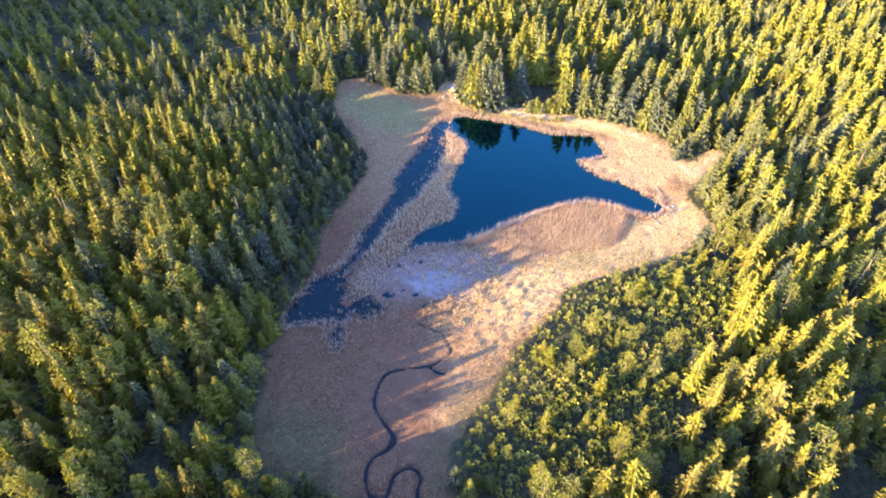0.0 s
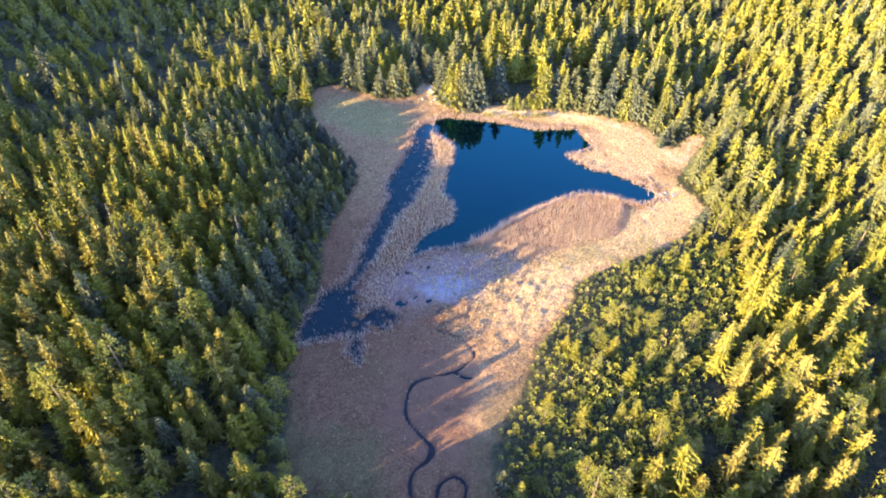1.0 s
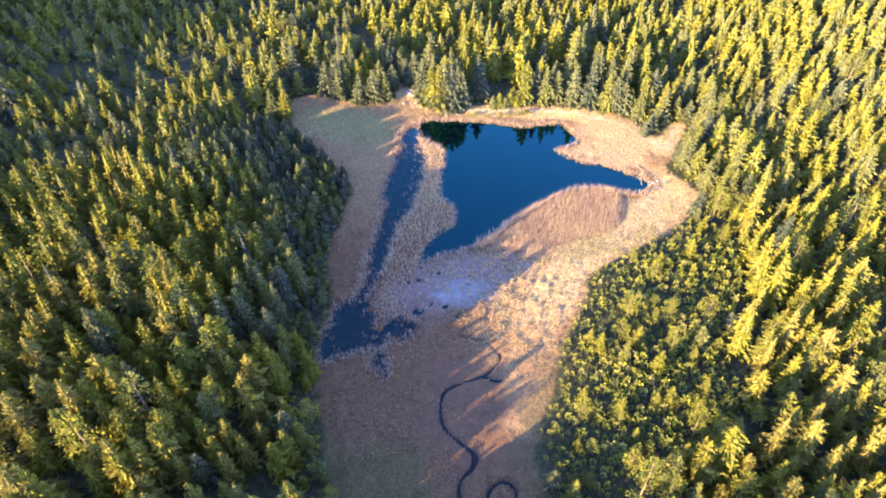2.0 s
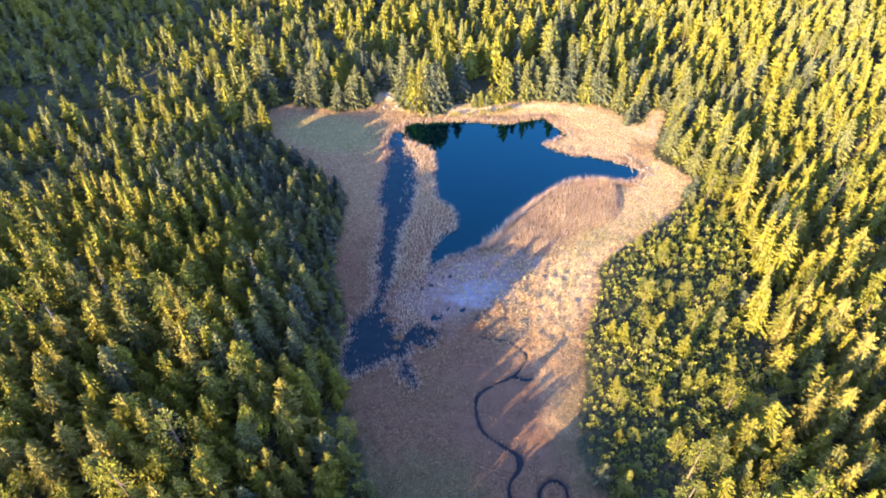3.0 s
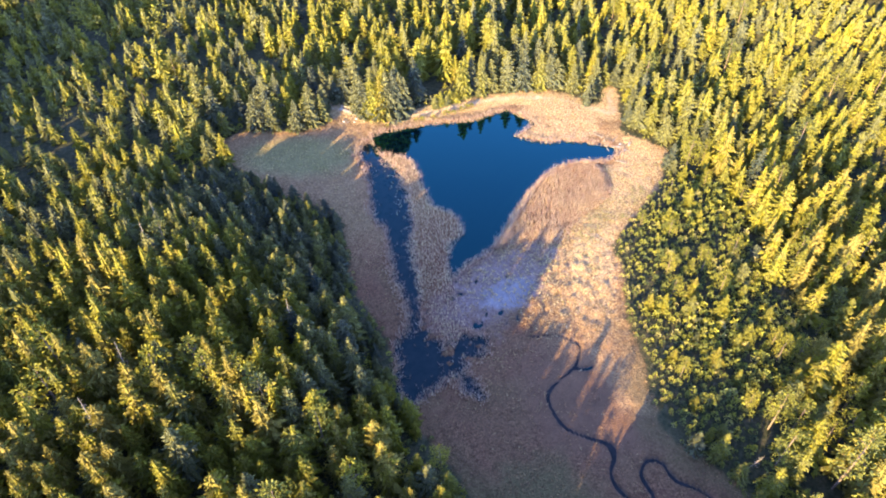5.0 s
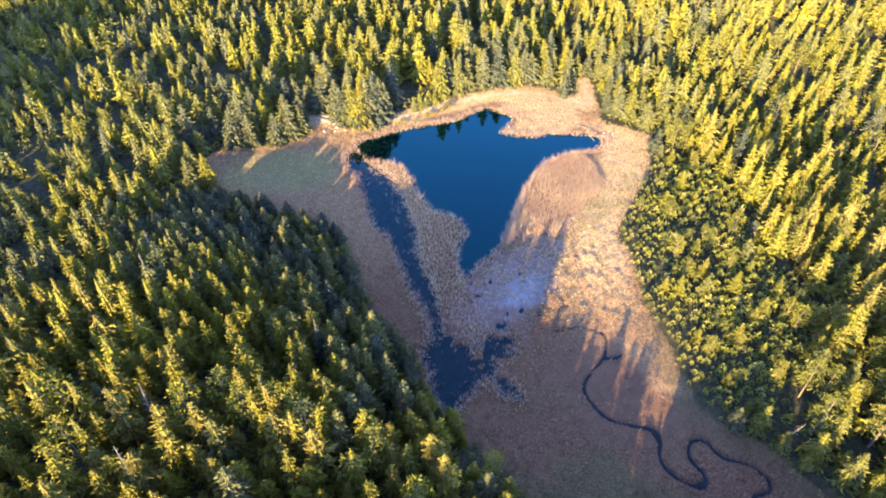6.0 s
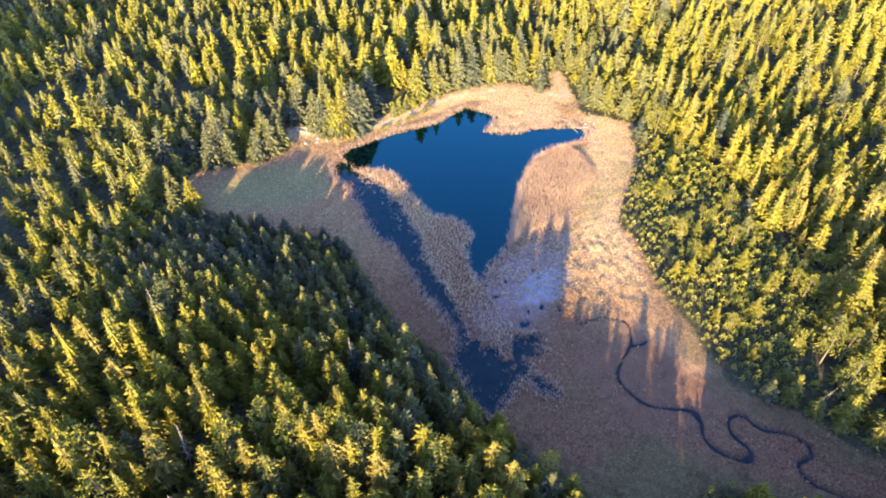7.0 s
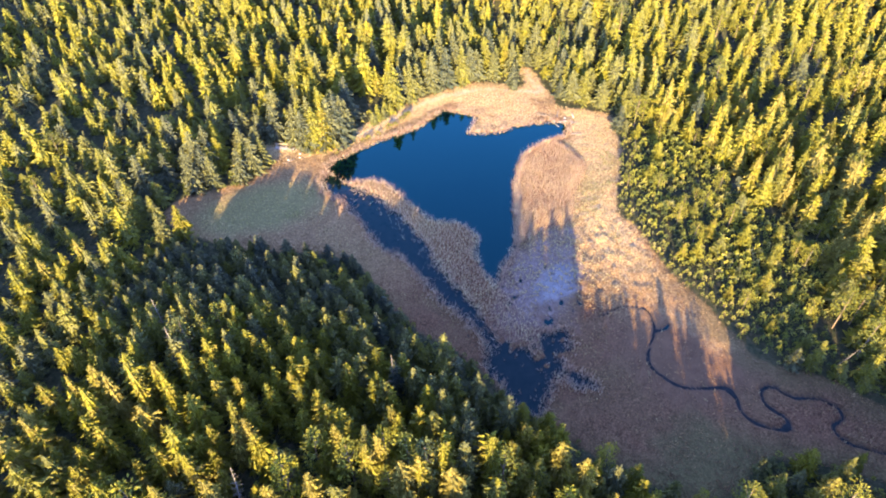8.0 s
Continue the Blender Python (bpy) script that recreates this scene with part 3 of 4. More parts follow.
BANK_TREES = [(4.8, 209, 15), (7.2, 206.3, 16), (9.4, 204.6, 17), (11.6, 203.8, 18), (13.8, 203.2, 18), (15.8, 202.5, 17), (17.6, 202.2, 15), (8.6, 209.5, 18), (12.4, 207.4, 19), (16.2, 205.8, 18), (5.5, 213, 16), (39.5, 199, 17), (46, 197.5, 16), (55.5, 195, 16), (60.5, 192.5, 16), (65.5, 189, 15.5), (54.2, 89.8, 7.5), (63.7, 76.4, 16.5),
              (67.9, 63.3, 18.4), (54.9, 67.7, 11.4), (-8, 214.5, 11), (-12, 214, 13), (-17, 214.5, 12), (-24, 218, 13), (-28, 222.5, 14), (70, 186, 13), (75.5, 173.5, 9), (75, 155, 8)]
SHRUBS = rounded([(2, 64), (10, 82), (17, 95), (25, 104), (31, 112), (43, 118), (56, 122.5), (66, 127), (70, 118), (66, 106), (58, 96), (50, 86), (46, 74), (38, 64), (22, 62), (10, 56)], True, 3)


def grid_places(step, lo, hi, jitter):
    xs, ys = np.arange(lo[0], hi[0], step), np.arange(lo[1], hi[1], step * 0.9)
    gx2, gy2 = np.meshgrid(xs, ys)
    gx2 = gx2 + (np.arange(len(ys)) % 2)[:, None] * step * 0.5
    p = np.stack([gx2.ravel(), gy2.ravel()], 1)
    return p + rng.uniform(-jitter, jitter, p.shape) * step


known = np.array(LEFT_TREES + NEAR_TREES + BANK_TREES + RIGHT_TREES)
places = grid_places(4.95, (-240, -15), (270, 440), 0.36)
_, _, in_woods = line_distance(places, WOODS, True)
places = places[in_woods]
edge = signed(places, OPEN_LINE)
in_shrubs = signed(places, SHRUBS)
track_d, _, _ = line_distance(places, TRACK_LINE, False)
thin = rough_noise(places[:, 0], places[:, 1], 26.0, 2, 101)
glade = (places[:, 0] > 19) & (places[:, 0] < 38.5) & (places[:, 1] < 214) & (places[:, 1] > 195)
older = smooth(195, 215, places[:, 1]) * smooth(110, 80, places[:, 0])
keep = ~glade & (rng.uniform(0, 1, len(places)) > 0.32 * older) & (edge > 0.9) & (in_shrubs > 1.0) & (track_d > 2.4) & ~((thin < -0.55) & (rng.uniform(0, 1, len(places)) < 0.6))
near_known = np.min(np.hypot(places[:, None, 0] - known[None, :, 0], places[:, None, 1] - known[None, :, 1]), 1) < 2.5
places, edge = places[keep & ~near_known], edge[keep & ~near_known]
gz_t, _, _, _, _ = survey(places[:, 0], places[:, 1])
stand = rough_noise(places[:, 0], places[:, 1], 30.0, 2, 131)
tall = (13.2 + 2.2 * stand + rng.normal(0, 2.8, len(places))) * np.where(places[:, 1] > 178, 0.9 + 0.1 * smooth(0, 9, edge), 0.66 + 0.34 * smooth(0, 9, edge))
left_rim = (places[:, 0] < -20) & (places[:, 1] > 60) & (places[:, 1] < 205)
tall = np.where(left_rim, tall * np.where(places[:, 1] > 105, 0.50 + 0.50 * smooth(16, 42, edge), 0.74 + 0.26 * smooth(6, 20, edge)), tall)
young = rng.uniform(0, 1, len(places)) < 0.22
tall = np.where(young, tall * rng.uniform(0.45, 0.75, len(places)), tall)
tall = tall * (1 - 0.30 * smooth(30, 10, np.hypot(places[:, 0] + 118, places[:, 1] - 195)))
tall = tall * (1 - 0.22 * smooth(-45, -70, places[:, 0]) * smooth(175, 200, places[:, 1]) * smooth(290, 250, places[:, 1]))
tall = tall * (1 + 0.14 * smooth(-40, -46, places[:, 0]) * smooth(-100, -85, places[:, 0]) * smooth(40, 50, places[:, 1]) * smooth(118, 104, places[:, 1]))
slope = np.maximum(smooth(75, 110, places[:, 0]), smooth(222, 250, places[:, 1]))
tall = np.clip(tall * (1 - 0.30 * slope), 3.5, 22)
fill = grid_places(3.2, (-86, 96), (-24, 214), 0.42)
f_edge = signed(fill, OPEN_LINE)
fill = fill[(f_edge > 1.0) & (f_edge < 36) & (fill[:, 0] < -26) & (fill[:, 1] > 98 - 0.4 * (fill[:, 0] + 60)) & (np.min(np.hypot(fill[:, None, 0] - np.concatenate([known[:, :2], places])[None, :, 0], fill[:, None, 1] - np.concatenate([known[:, :2], places])[None, :, 1]), 1) > 1.9)]
f_edge, fz = signed(fill, OPEN_LINE), survey(fill[:, 0], fill[:, 1])[0]
f_tall = rng.uniform(4.0, 7.5, len(fill)) * (0.75 + 0.45 * smooth(2, 30, f_edge))
places, edge, gz_t, tall = np.concatenate([places, fill]), np.concatenate([edge, f_edge]), np.concatenate([gz_t, fz]), np.concatenate([tall, f_tall])
kz, _, _, _, _ = survey(known[:, 0], known[:, 1])
places = np.concatenate([known[:, :2], places])
gz_t = np.concatenate([kz, gz_t])
tall = np.concatenate([np.maximum(known[:, 2] - kz, 5.0), tall])
edge = np.concatenate([signed(known[:, :2], OPEN_LINE), edge])
# the low sun comes through dips in the western tree line: how far along its way the shade reaches, by place across it
DIPS_SOUTH = [(56, 90), (62, 46), (66, 42), (68.3, 30), (70.4, 23.5), (71.6, 36), (72.5, 50), (74, 48), (75.2, 44.5), (76, 50), (77.2, 46), (78.4, 39), (79.2, 50), (80, 58), (82.4, 49), (84.4, 39), (85.2, 48), (86.8, 60), (89, 52), (91, 46), (92, 49.5), (94, 45.5), (95.6, 51), (97.6, 39), (98.6, 45)]
DIPS_NORTH = [(99.2, 62), (100, 80), (102, 89), (104.4, 72), (106.6, 84), (109, 73), (110.6, 71.5), (112.4, 82), (113.6, 65), (115, 85), (117, 94), (130, 90), (148, 86), (150.5, 78), (153, 80), (155, 77), (157, 80), (159.5, 75.5), (162, 79), (165, 80), (166.6, 66), (168, 76), (169.5, 65), (171, 72), (172.5, 80), (174, 84), (178, 88), (184, 92), (188, 95), (192, 90), (196, 84), (199, 80), (201, 65), (202.5, 78), (206, 76), (208.5, 72), (210.5, 60), (212, 70), (216, 75)]
DIPS = np.array(DIPS_SOUTH + DIPS_NORTH)
across = places[:, 1] * math.cos(SUN_AZ) - places[:, 0] * math.sin(SUN_AZ)
along = places[:, 0] * math.cos(SUN_AZ) + places[:, 1] * math.sin(SUN_AZ)
west = (places[:, 0] < np.where(across < 116, -14, -44)) & (across > 57) & (across < 215)


def skyline(off):
    return (np.interp(across + off, DIPS[:, 0], DIPS[:, 1]) - along) * math.tan(SUN_EL) + 0.3 - gz_t


low = np.min([skyline(d) for d in (-0.7, 0.0, 0.7)], 0)
peak = west & (skyline(0.0) > 8.5) & (skyline(0.0) < 18.5) & (skyline(0.0) >= np.maximum(skyline(-1.3), skyline(1.3)) - np.where(across < 116, 0.0, 1.0)) & ((across < 116) | (rng.uniform(0, 1, len(places)) < 0.5))
tall = np.where(west & (low > 1.5), np.minimum(tall, np.maximum(low + 0.15 * np.clip(tall - low, 0, 4), 3.5)), tall)
tall = np.where(peak, skyline(0.0), tall)
N = len(places)
feet = np.column_stack([places, gz_t])
turn = rng.uniform(0, 2 * math.pi, N)
girth = rng.uniform(0.88, 1.25, N) * (15.0 / np.clip(tall, 5, 30)) ** 0.35 * (1 + 0.16 * np.maximum(smooth(70, 100, places[:, 0]), smooth(195, 215, places[:, 1])))
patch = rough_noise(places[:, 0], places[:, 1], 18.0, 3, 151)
# golden in the south, greyer far off: distance haze put into the tone
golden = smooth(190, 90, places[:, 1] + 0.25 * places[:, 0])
# western rim: the shade there is put into the tree tone, darker and bluer
rim_shade = smooth(34, 10, edge) * smooth(-24, -30, places[:, 0]) * smooth(95, 110, places[:, 1]) * smooth(212, 200, places[:, 1])
tone = np.clip(0.43 + 0.29 * golden * (1 - 0.35 * smooth(60, 110, places[:, 0])) + 0.15 * patch + rng.normal(0, 0.11, N) - 0.34 * rim_shade, 0.02, 0.98)
# round-crowned pines stand mostly west and south of the bog, spruces round the pond
south = smooth(170, 90, places[:, 1] + 0.25 * places[:, 0])
is_pine = rng.uniform(0, 1, N) < (0.03 + 0.12 * south) * (1 - rim_shade)
plan_d = np.hypot(places[:, 0] + 35, places[:, 1] - 85)
level = np.where((plan_d < 82) & (tall > 8.5), 0, np.where(plan_d < 175, 1, 2))

spruces = {(lv, k): spruce(np.random.default_rng(100 + k), 15.0, (2.95, 3.4, 2.65, 3.1)[k], n, a, (0.85, 0.80, 0.95, 0.72)[k], (0.08, 0.05, 0.10, 0.13)[k], tw, inner)
           for lv, n, a, tw, inner in ((0, 15, 8, 2, (9, 6, 0.56)), (1, 11, 7, 2, (7, 6, 0.64)), (2, 9, 6, 1, (6, 5, 0.70))) for k in range(4)}
pines = {(lv, k): pine(np.random.default_rng(200 + k), 13.0, 2.3, c, t) for lv, c, t in ((0, 18, 48), (1, 13, 24), (2, 9, 10)) for k in range(4)}
kind = rng.integers(0, 4, N)

# single trees: those nearest the open bog and the pond
order = np.argsort(edge)
single = np.zeros(N, bool)
single[order[~is_pine[order]][:280]] = True
single[order[is_pine[order]][:110]] = True
single[:len(known)] = True

batches_s, batches_p = [], []
for is_p, table, base_h, batches in ((False, spruces, 15.0, batches_s), (True, pines, 13.0, batches_p)):
    for (lv, k), (crown, trunk) in table.items():
        w = np.where((is_pine == is_p) & (level == lv) & (kind == k) & ~single)[0]
        if len(w):
            size = tall[w] / base_h
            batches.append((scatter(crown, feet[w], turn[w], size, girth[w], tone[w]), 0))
            if lv < 2:
                batches.append((scatter(trunk, feet[w], turn[w], size, girth[w], tone[w]), 1))
# the woods go on beyond what the air view takes in
ring = grid_places(8.6, (-330, -110), (360, 540), 0.36)
ring_d = signed(ring, WOODS)
ring = ring[(ring_d > 0.5) & (ring_d < 70)]
ring_z = survey(ring[:, 0], ring[:, 1])[0]
for k in range(3):
    r_ = np.random.default_rng(600 + k)
    w = np.arange(k, len(ring), 3)
    size = np.clip(r_.normal(1.0, 0.16, len(w)), 0.6, 1.4)
    batches_s.append((scatter(skirts(r_, 15.0, 3.2, 5, 3, 0.68, 0.06, 0.98), np.column_stack([ring, ring_z])[w], r_.uniform(0, 6.28, len(w)), size, np.ones(len(w)), np.clip(r_.normal(0.46, 0.17, len(w)), 0.05, 0.95)), 0))
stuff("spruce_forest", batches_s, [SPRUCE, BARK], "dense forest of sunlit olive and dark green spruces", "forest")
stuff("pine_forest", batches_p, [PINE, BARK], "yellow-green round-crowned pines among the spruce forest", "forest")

for is_p, table, base_h, mat, nm in ((False, spruces, 15.0, SPRUCE, "spruce_tree"), (True, pines, 13.0, PINE, "pine_tree")):
    first = {}
    for i in np.where(single & (is_pine == is_p))[0]:
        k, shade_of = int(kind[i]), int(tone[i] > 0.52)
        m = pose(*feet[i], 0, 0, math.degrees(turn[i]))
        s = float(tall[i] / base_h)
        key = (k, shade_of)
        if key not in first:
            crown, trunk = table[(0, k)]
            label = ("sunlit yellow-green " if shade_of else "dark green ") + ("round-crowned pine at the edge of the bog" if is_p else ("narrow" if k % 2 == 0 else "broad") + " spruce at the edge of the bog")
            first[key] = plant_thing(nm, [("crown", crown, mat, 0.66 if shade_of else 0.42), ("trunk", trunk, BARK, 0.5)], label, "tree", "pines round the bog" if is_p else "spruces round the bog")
            ob = first[key]
            ob.matrix_basis = m
        else:
            ob = copy_thing(first[key], m)
        ob.scale = (s * girth[i], s * girth[i], s)

# ---- the shrubby bog wood ----
sp = grid_places(1.75, (-2, 50), (75, 132), 0.42)
s_in = signed(sp, SHRUBS)
s_open = signed(sp, OPEN_LINE)
s_ok = (s_in < 1.5) & (s_open > 0.2)
sp, s_in, s_open = sp[s_ok], s_in[s_ok], s_open[s_ok]
sz, _, _, _, _ = survey(sp[:, 0], sp[:, 1])
n_s = len(sp)
s_patch = rough_noise(sp[:, 0], sp[:, 1], 9.0, 2, 171)
s_high = np.clip((2.3 + 0.9 * s_patch + rng.normal(0, 0.6, n_s)) * (0.7 + 0.5 * smooth(0, 14, s_open)), 0.9, 4.5)
s_tone = np.clip(0.46 + 0.25 * s_patch + rng.normal(0, 0.22, n_s), 0.02, 0.98)
s_turn, s_kind = rng.uniform(0, 6.28, n_s), rng.integers(0, 3, n_s)
s_wide = rng.uniform(0.8, 1.2, n_s)
s_feet = np.column_stack([sp, sz])
bushes = [bush(np.random.default_rng(300 + k), 2.2, 0.86, 66) for k in range(3)]
s_order = np.argsort(s_open)
s_single = np.zeros(n_s, bool)
s_single[s_order[:130]] = True
batches = []
for k in range(3):
    w = np.where((s_kind == k) & ~s_single)[0]
    batches.append((scatter(bushes[k][0], s_feet[w], s_turn[w], s_high[w] / 2.2, s_wide[w], s_tone[w]), 0))
stuff("shrub_thicket", batches, [SHRUB], "thicket of low olive and grey-green bog shrubs", "shrubs")
first = {}
for i in np.where(s_single)[0]:
    key = (int(s_kind[i]), int(s_tone[i] > 0.52))
    m = pose(*s_feet[i], 0, 0, math.degrees(s_turn[i]))
    if key not in first:
        first[key] = plant_thing("bog_shrub", [("foliage", bushes[key[0]][0], SHRUB, 0.65 if key[1] else 0.35), ("woody_base", bushes[key[0]][1], BARK, 0.5)],
                                 ("bright yellow-green" if key[1] else "dark olive") + " bog shrub at the edge of the sedge", "shrub", "shrubs along the bog")
        ob = first[key]
        ob.matrix_basis = m
    else:
        ob = copy_thing(first[key], m)
    s = float(s_high[i] / 2.2)
    ob.scale = (s * s_wide[i], s * s_wide[i], s)

# undergrowth along the rim of the wood; its tone carries shade in the west, sun in the east
up_ = grid_places(2.3, (-62, 20), (98, 232), 0.45)
u_edge = signed(up_, OPEN_LINE)
u_in = signed(up_, SHRUBS)
up_ = up_[(u_edge > -0.6) & (u_edge < 9) & (u_in > 1) & (rng.uniform(0, 1, len(up_)) < np.where((up_[:, 0] < -16) | (up_[:, 1] < 60), 0.75, 0.38 * (u_edge > 0.3)))]
uz, u_edge, _, _, _ = survey(up_[:, 0], up_[:, 1])
n_u = len(up_)
u_high = rng.uniform(1.0, 3.2, n_u) * (0.55 + 0.45 * smooth(0, 4, u_edge))
batches = []
u_kind = rng.integers(0, 3, n_u)
for k in range(3):
    w = np.where(u_kind == k)[0]
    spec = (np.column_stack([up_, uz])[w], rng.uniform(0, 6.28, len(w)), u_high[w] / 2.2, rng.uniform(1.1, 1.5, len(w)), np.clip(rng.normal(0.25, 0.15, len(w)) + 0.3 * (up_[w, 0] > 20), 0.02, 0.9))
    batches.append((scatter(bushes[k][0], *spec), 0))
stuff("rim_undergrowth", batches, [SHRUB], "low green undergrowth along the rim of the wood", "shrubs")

# small trees scattered in the thicket
tp = grid_places(6.6, (0, 52), (74, 128), 0.45)
t_in = signed(tp, SHRUBS)
t_ok = (t_in < 0.5) & (signed(tp, OPEN_LINE) > 2.0) & (rng.uniform(0, 1, len(tp)) < 0.42 + 0.55 * smooth(-16, -1, t_in) * smooth(100, 75, tp[:, 1]) + 0.2 * smooth(112, 90, tp[:, 1]))
tp = tp[t_ok]
tz, _, _, _, _ = survey(tp[:, 0], tp[:, 1])
first = {}
for i, (x, y) in enumerate(tp):
    k = int(rng.integers(0, 4))
    h = float(rng.uniform(4.0, 8.5))
    is_p = rng.uniform() < 0.4
    key = (k, is_p)
    m = pose(x, y, tz[i], 0, 0, float(rng.uniform(0, 360)))
    if key not in first:
        crown, trunk = (pines if is_p else spruces)[(0, k)]
        first[key] = plant_thing("bog_pine" if is_p else "young_spruce", [("crown", crown, PINE if is_p else SPRUCE, 0.76), ("trunk", trunk, BARK, 0.5)],
                                 "small yellow-green " + ("pine" if is_p else "spruce") + " standing in the shrub thicket", "tree", "small trees in the thicket")
        ob = first[key]
        ob.matrix_basis = m
    else:
        ob = copy_thing(first[key], m)
    s = h / (13.0 if is_p else 15.0)
    ob.scale = (s * 1.35, s * 1.35, s)

# ---- young spruces and bushes on the far bank ----
first = None
for x, y, h in ((27.5, 199.4, 3.4), (30.1, 199.6, 4.2), (32.0, 198.7, 3.0), (34.0, 199.6, 3.8), (35.9, 198.5, 3.2), (73.5, 172.5, 4.6), (71.5, 171.0, 3.4), (4.5, 207.5, 4.5)):
    bz = float(survey(np.array([x]), np.array([y]))[0][0])
    m = pose(x, y, bz, 0, 0, x * 50)
    if first is None:
        crown, trunk = spruces[(1, 1)]
        first = plant_thing("young_spruce", [("crown", crown, SPRUCE, 0.5), ("trunk", trunk, BARK, 0.5)], "young bright green spruce on the pale far bank", "tree", "young spruces on the bank")
        ob = first
        ob.matrix_basis = m
    else:
        ob = copy_thing(first, m)
    ob.scale = (h / 15 * 2.4, h / 15 * 2.4, h / 15 * 1.4)
first = None
for x, y, h in ((18.4, 196.6, 0.9), (20.3, 195.8, 1.1), (24.1, 194.8, 0.8), (28.9, 193.9, 1.3), (31.4, 193.4, 0.9), (34.6, 193.0, 1.2), (36.6, 193.0, 1.4), (38.6, 193.3, 1.0), (8.5, 199.2, 0.9)):
    bz = float(survey(np.array([x]), np.array([y]))[0][0])
    m = pose(x, y, bz, 0, 0, x * 50)
    if first is None:
        first = plant_thing("bank_bush", [("foliage", bushes[1][0], PINE, 0.7), ("woody_base", bushes[1][1], BARK, 0.5)], "small yellow-green bush on the pond bank", "shrub", "bushes on the pond bank")
        ob = first
        ob.matrix_basis = m
    else:
        ob = copy_thing(first, m)
    ob.scale = (h / 0.72, h / 0.72, h / 1.15)

# ---- reeds and sedge ----
REED_BED = rounded([(4, 132), (13, 137), (20, 141.5), (27, 144.8), (34, 148), (41, 149.3), (47, 147.5), (52, 144), (50, 138), (47, 133.5), (43, 130.2), (30, 128), (19, 123.5), (14, 128)], True, 3)
REED_STRIP = rounded([(4.6, 180), (2.5, 170), (-1, 158), (1.5, 150), (0, 143), (-9, 136), (-13, 129), (-19, 113.5), (-23.5, 114), (-22, 128), (-16.5, 143), (-9, 163), (-4.4, 174), (-2.5, 184)], True, 3)
REED_SPIT = rounded([(41.5, 170.4), (46, 165), (54, 160), (60, 154), (66, 154), (69, 164), (66, 176), (58, 184), (50, 184.5), (51.5, 174)], True, 3)


def tuft(r, blades, height, reach, width):
    """A tuft of blades: one thin triangle each, leaning outwards."""
    v, f = [], []
    for i in range(blades):
        a = i * 2.39996 + r.uniform(-0.4, 0.4)
        d, s = np.array([math.cos(a), math.sin(a), 0]), np.array([-math.sin(a), math.cos(a), 0])
        b = d * r.uniform(0.02, 0.22) * reach
        lean = r.uniform(0.25, 1.0) * reach
        v += [b - s * width, b + s * width, b + d * lean + np.array([0, 0, height * r.uniform(0.65, 1.1)])]
        f.append((3 * i, 3 * i + 1, 3 * i + 2))
    return np.array(v, float), np.array(f)


rp = np.concatenate([grid_places(0.55, (-44, 36), (90, 224), 0.48), grid_places(0.42, (3, 121), (54, 151), 0.48)])
r_edge = signed(rp, OPEN_LINE)
rp = rp[r_edge < 0.6]
rz, r_edge, r_shore, r_brook, r_cover = survey(rp[:, 0], rp[:, 1])
bed, strip, spit = signed(rp, REED_BED), signed(rp, REED_STRIP), signed(rp, REED_SPIT)
in_bed, in_strip, in_spit = bed < 0.4, strip < 0.6, spit < 0.3
patchy = rough_noise(rp[:, 0], rp[:, 1], 5.0, 3, 181)
clear = (r_brook > 0.25) & (r_cover["path"] < 0.4)
fringe = (r_shore > -1.3) & (r_shore < 1.6)
thinning = smooth(-7.5, -1.0, signed(rp, LAKE_LINE) * -1 + rng.normal(0, 0.8, len(rp)))
reed_ok = clear & ((in_bed & (r_shore > -1.6)) | (in_strip & (rng.uniform(0, 1, len(rp)) < 0.12 + 0.88 * np.maximum(thinning, r_shore > 0.2))) | (in_spit & (r_shore > -0.4) & (patchy > -0.1)) | (fringe & (patchy > -0.15)))
n_r = len(rp)
chance = rng.uniform(0, 1, n_r)
r_high = np.where(in_bed, 1.35 + 0.3 * patchy, np.where(in_strip, 0.95 + 0.3 * patchy, np.where(in_spit, 0.5 + 0.3 * patchy, 1.05))) * rng.uniform(0.7, 1.25, n_r)
r_tone = np.where(in_bed, 0.47, np.where(in_strip, 0.60, np.where(in_spit, 0.60, 0.42))) + 0.12 * patchy + rng.normal(0, 0.12, n_r)
r_high = r_high * np.where(in_bed, 0.45 + 0.55 * smooth(0.4, -2.5, bed), 1.0)
tufts = [tuft(np.random.default_rng(400 + k), 9, 1.0, 0.34, 0.024) for k in range(3)]
low_tufts = [tuft(np.random.default_rng(410 + k), 6, 1.0, 0.95, 0.13) for k in range(3)]
r_turn, r_kind = rng.uniform(0, 6.28, n_r), rng.integers(0, 3, n_r)
r_feet = np.column_stack([rp, np.maximum(rz, -0.25) - 0.05])
emergent = (r_shore < -0.4) & (r_shore > -5.0) & (signed(rp, CHANNEL_LINE) < 0.5) & (chance < 0.18 * smooth(-4.0, -0.6, r_shore) + 0.02)
reed_ok = reed_ok | (emergent & clear)
r_tone = r_tone - 0.30 * emergent
feather = clear & (r_shore > -1.1) & (r_shore < 0.7) & (rng.uniform(0, 1, n_r) < 0.45)
plumes = [tuft(np.random.default_rng(420 + k), 7, 1.0, 0.95, 0.055) for k in range(3)]
batches = []
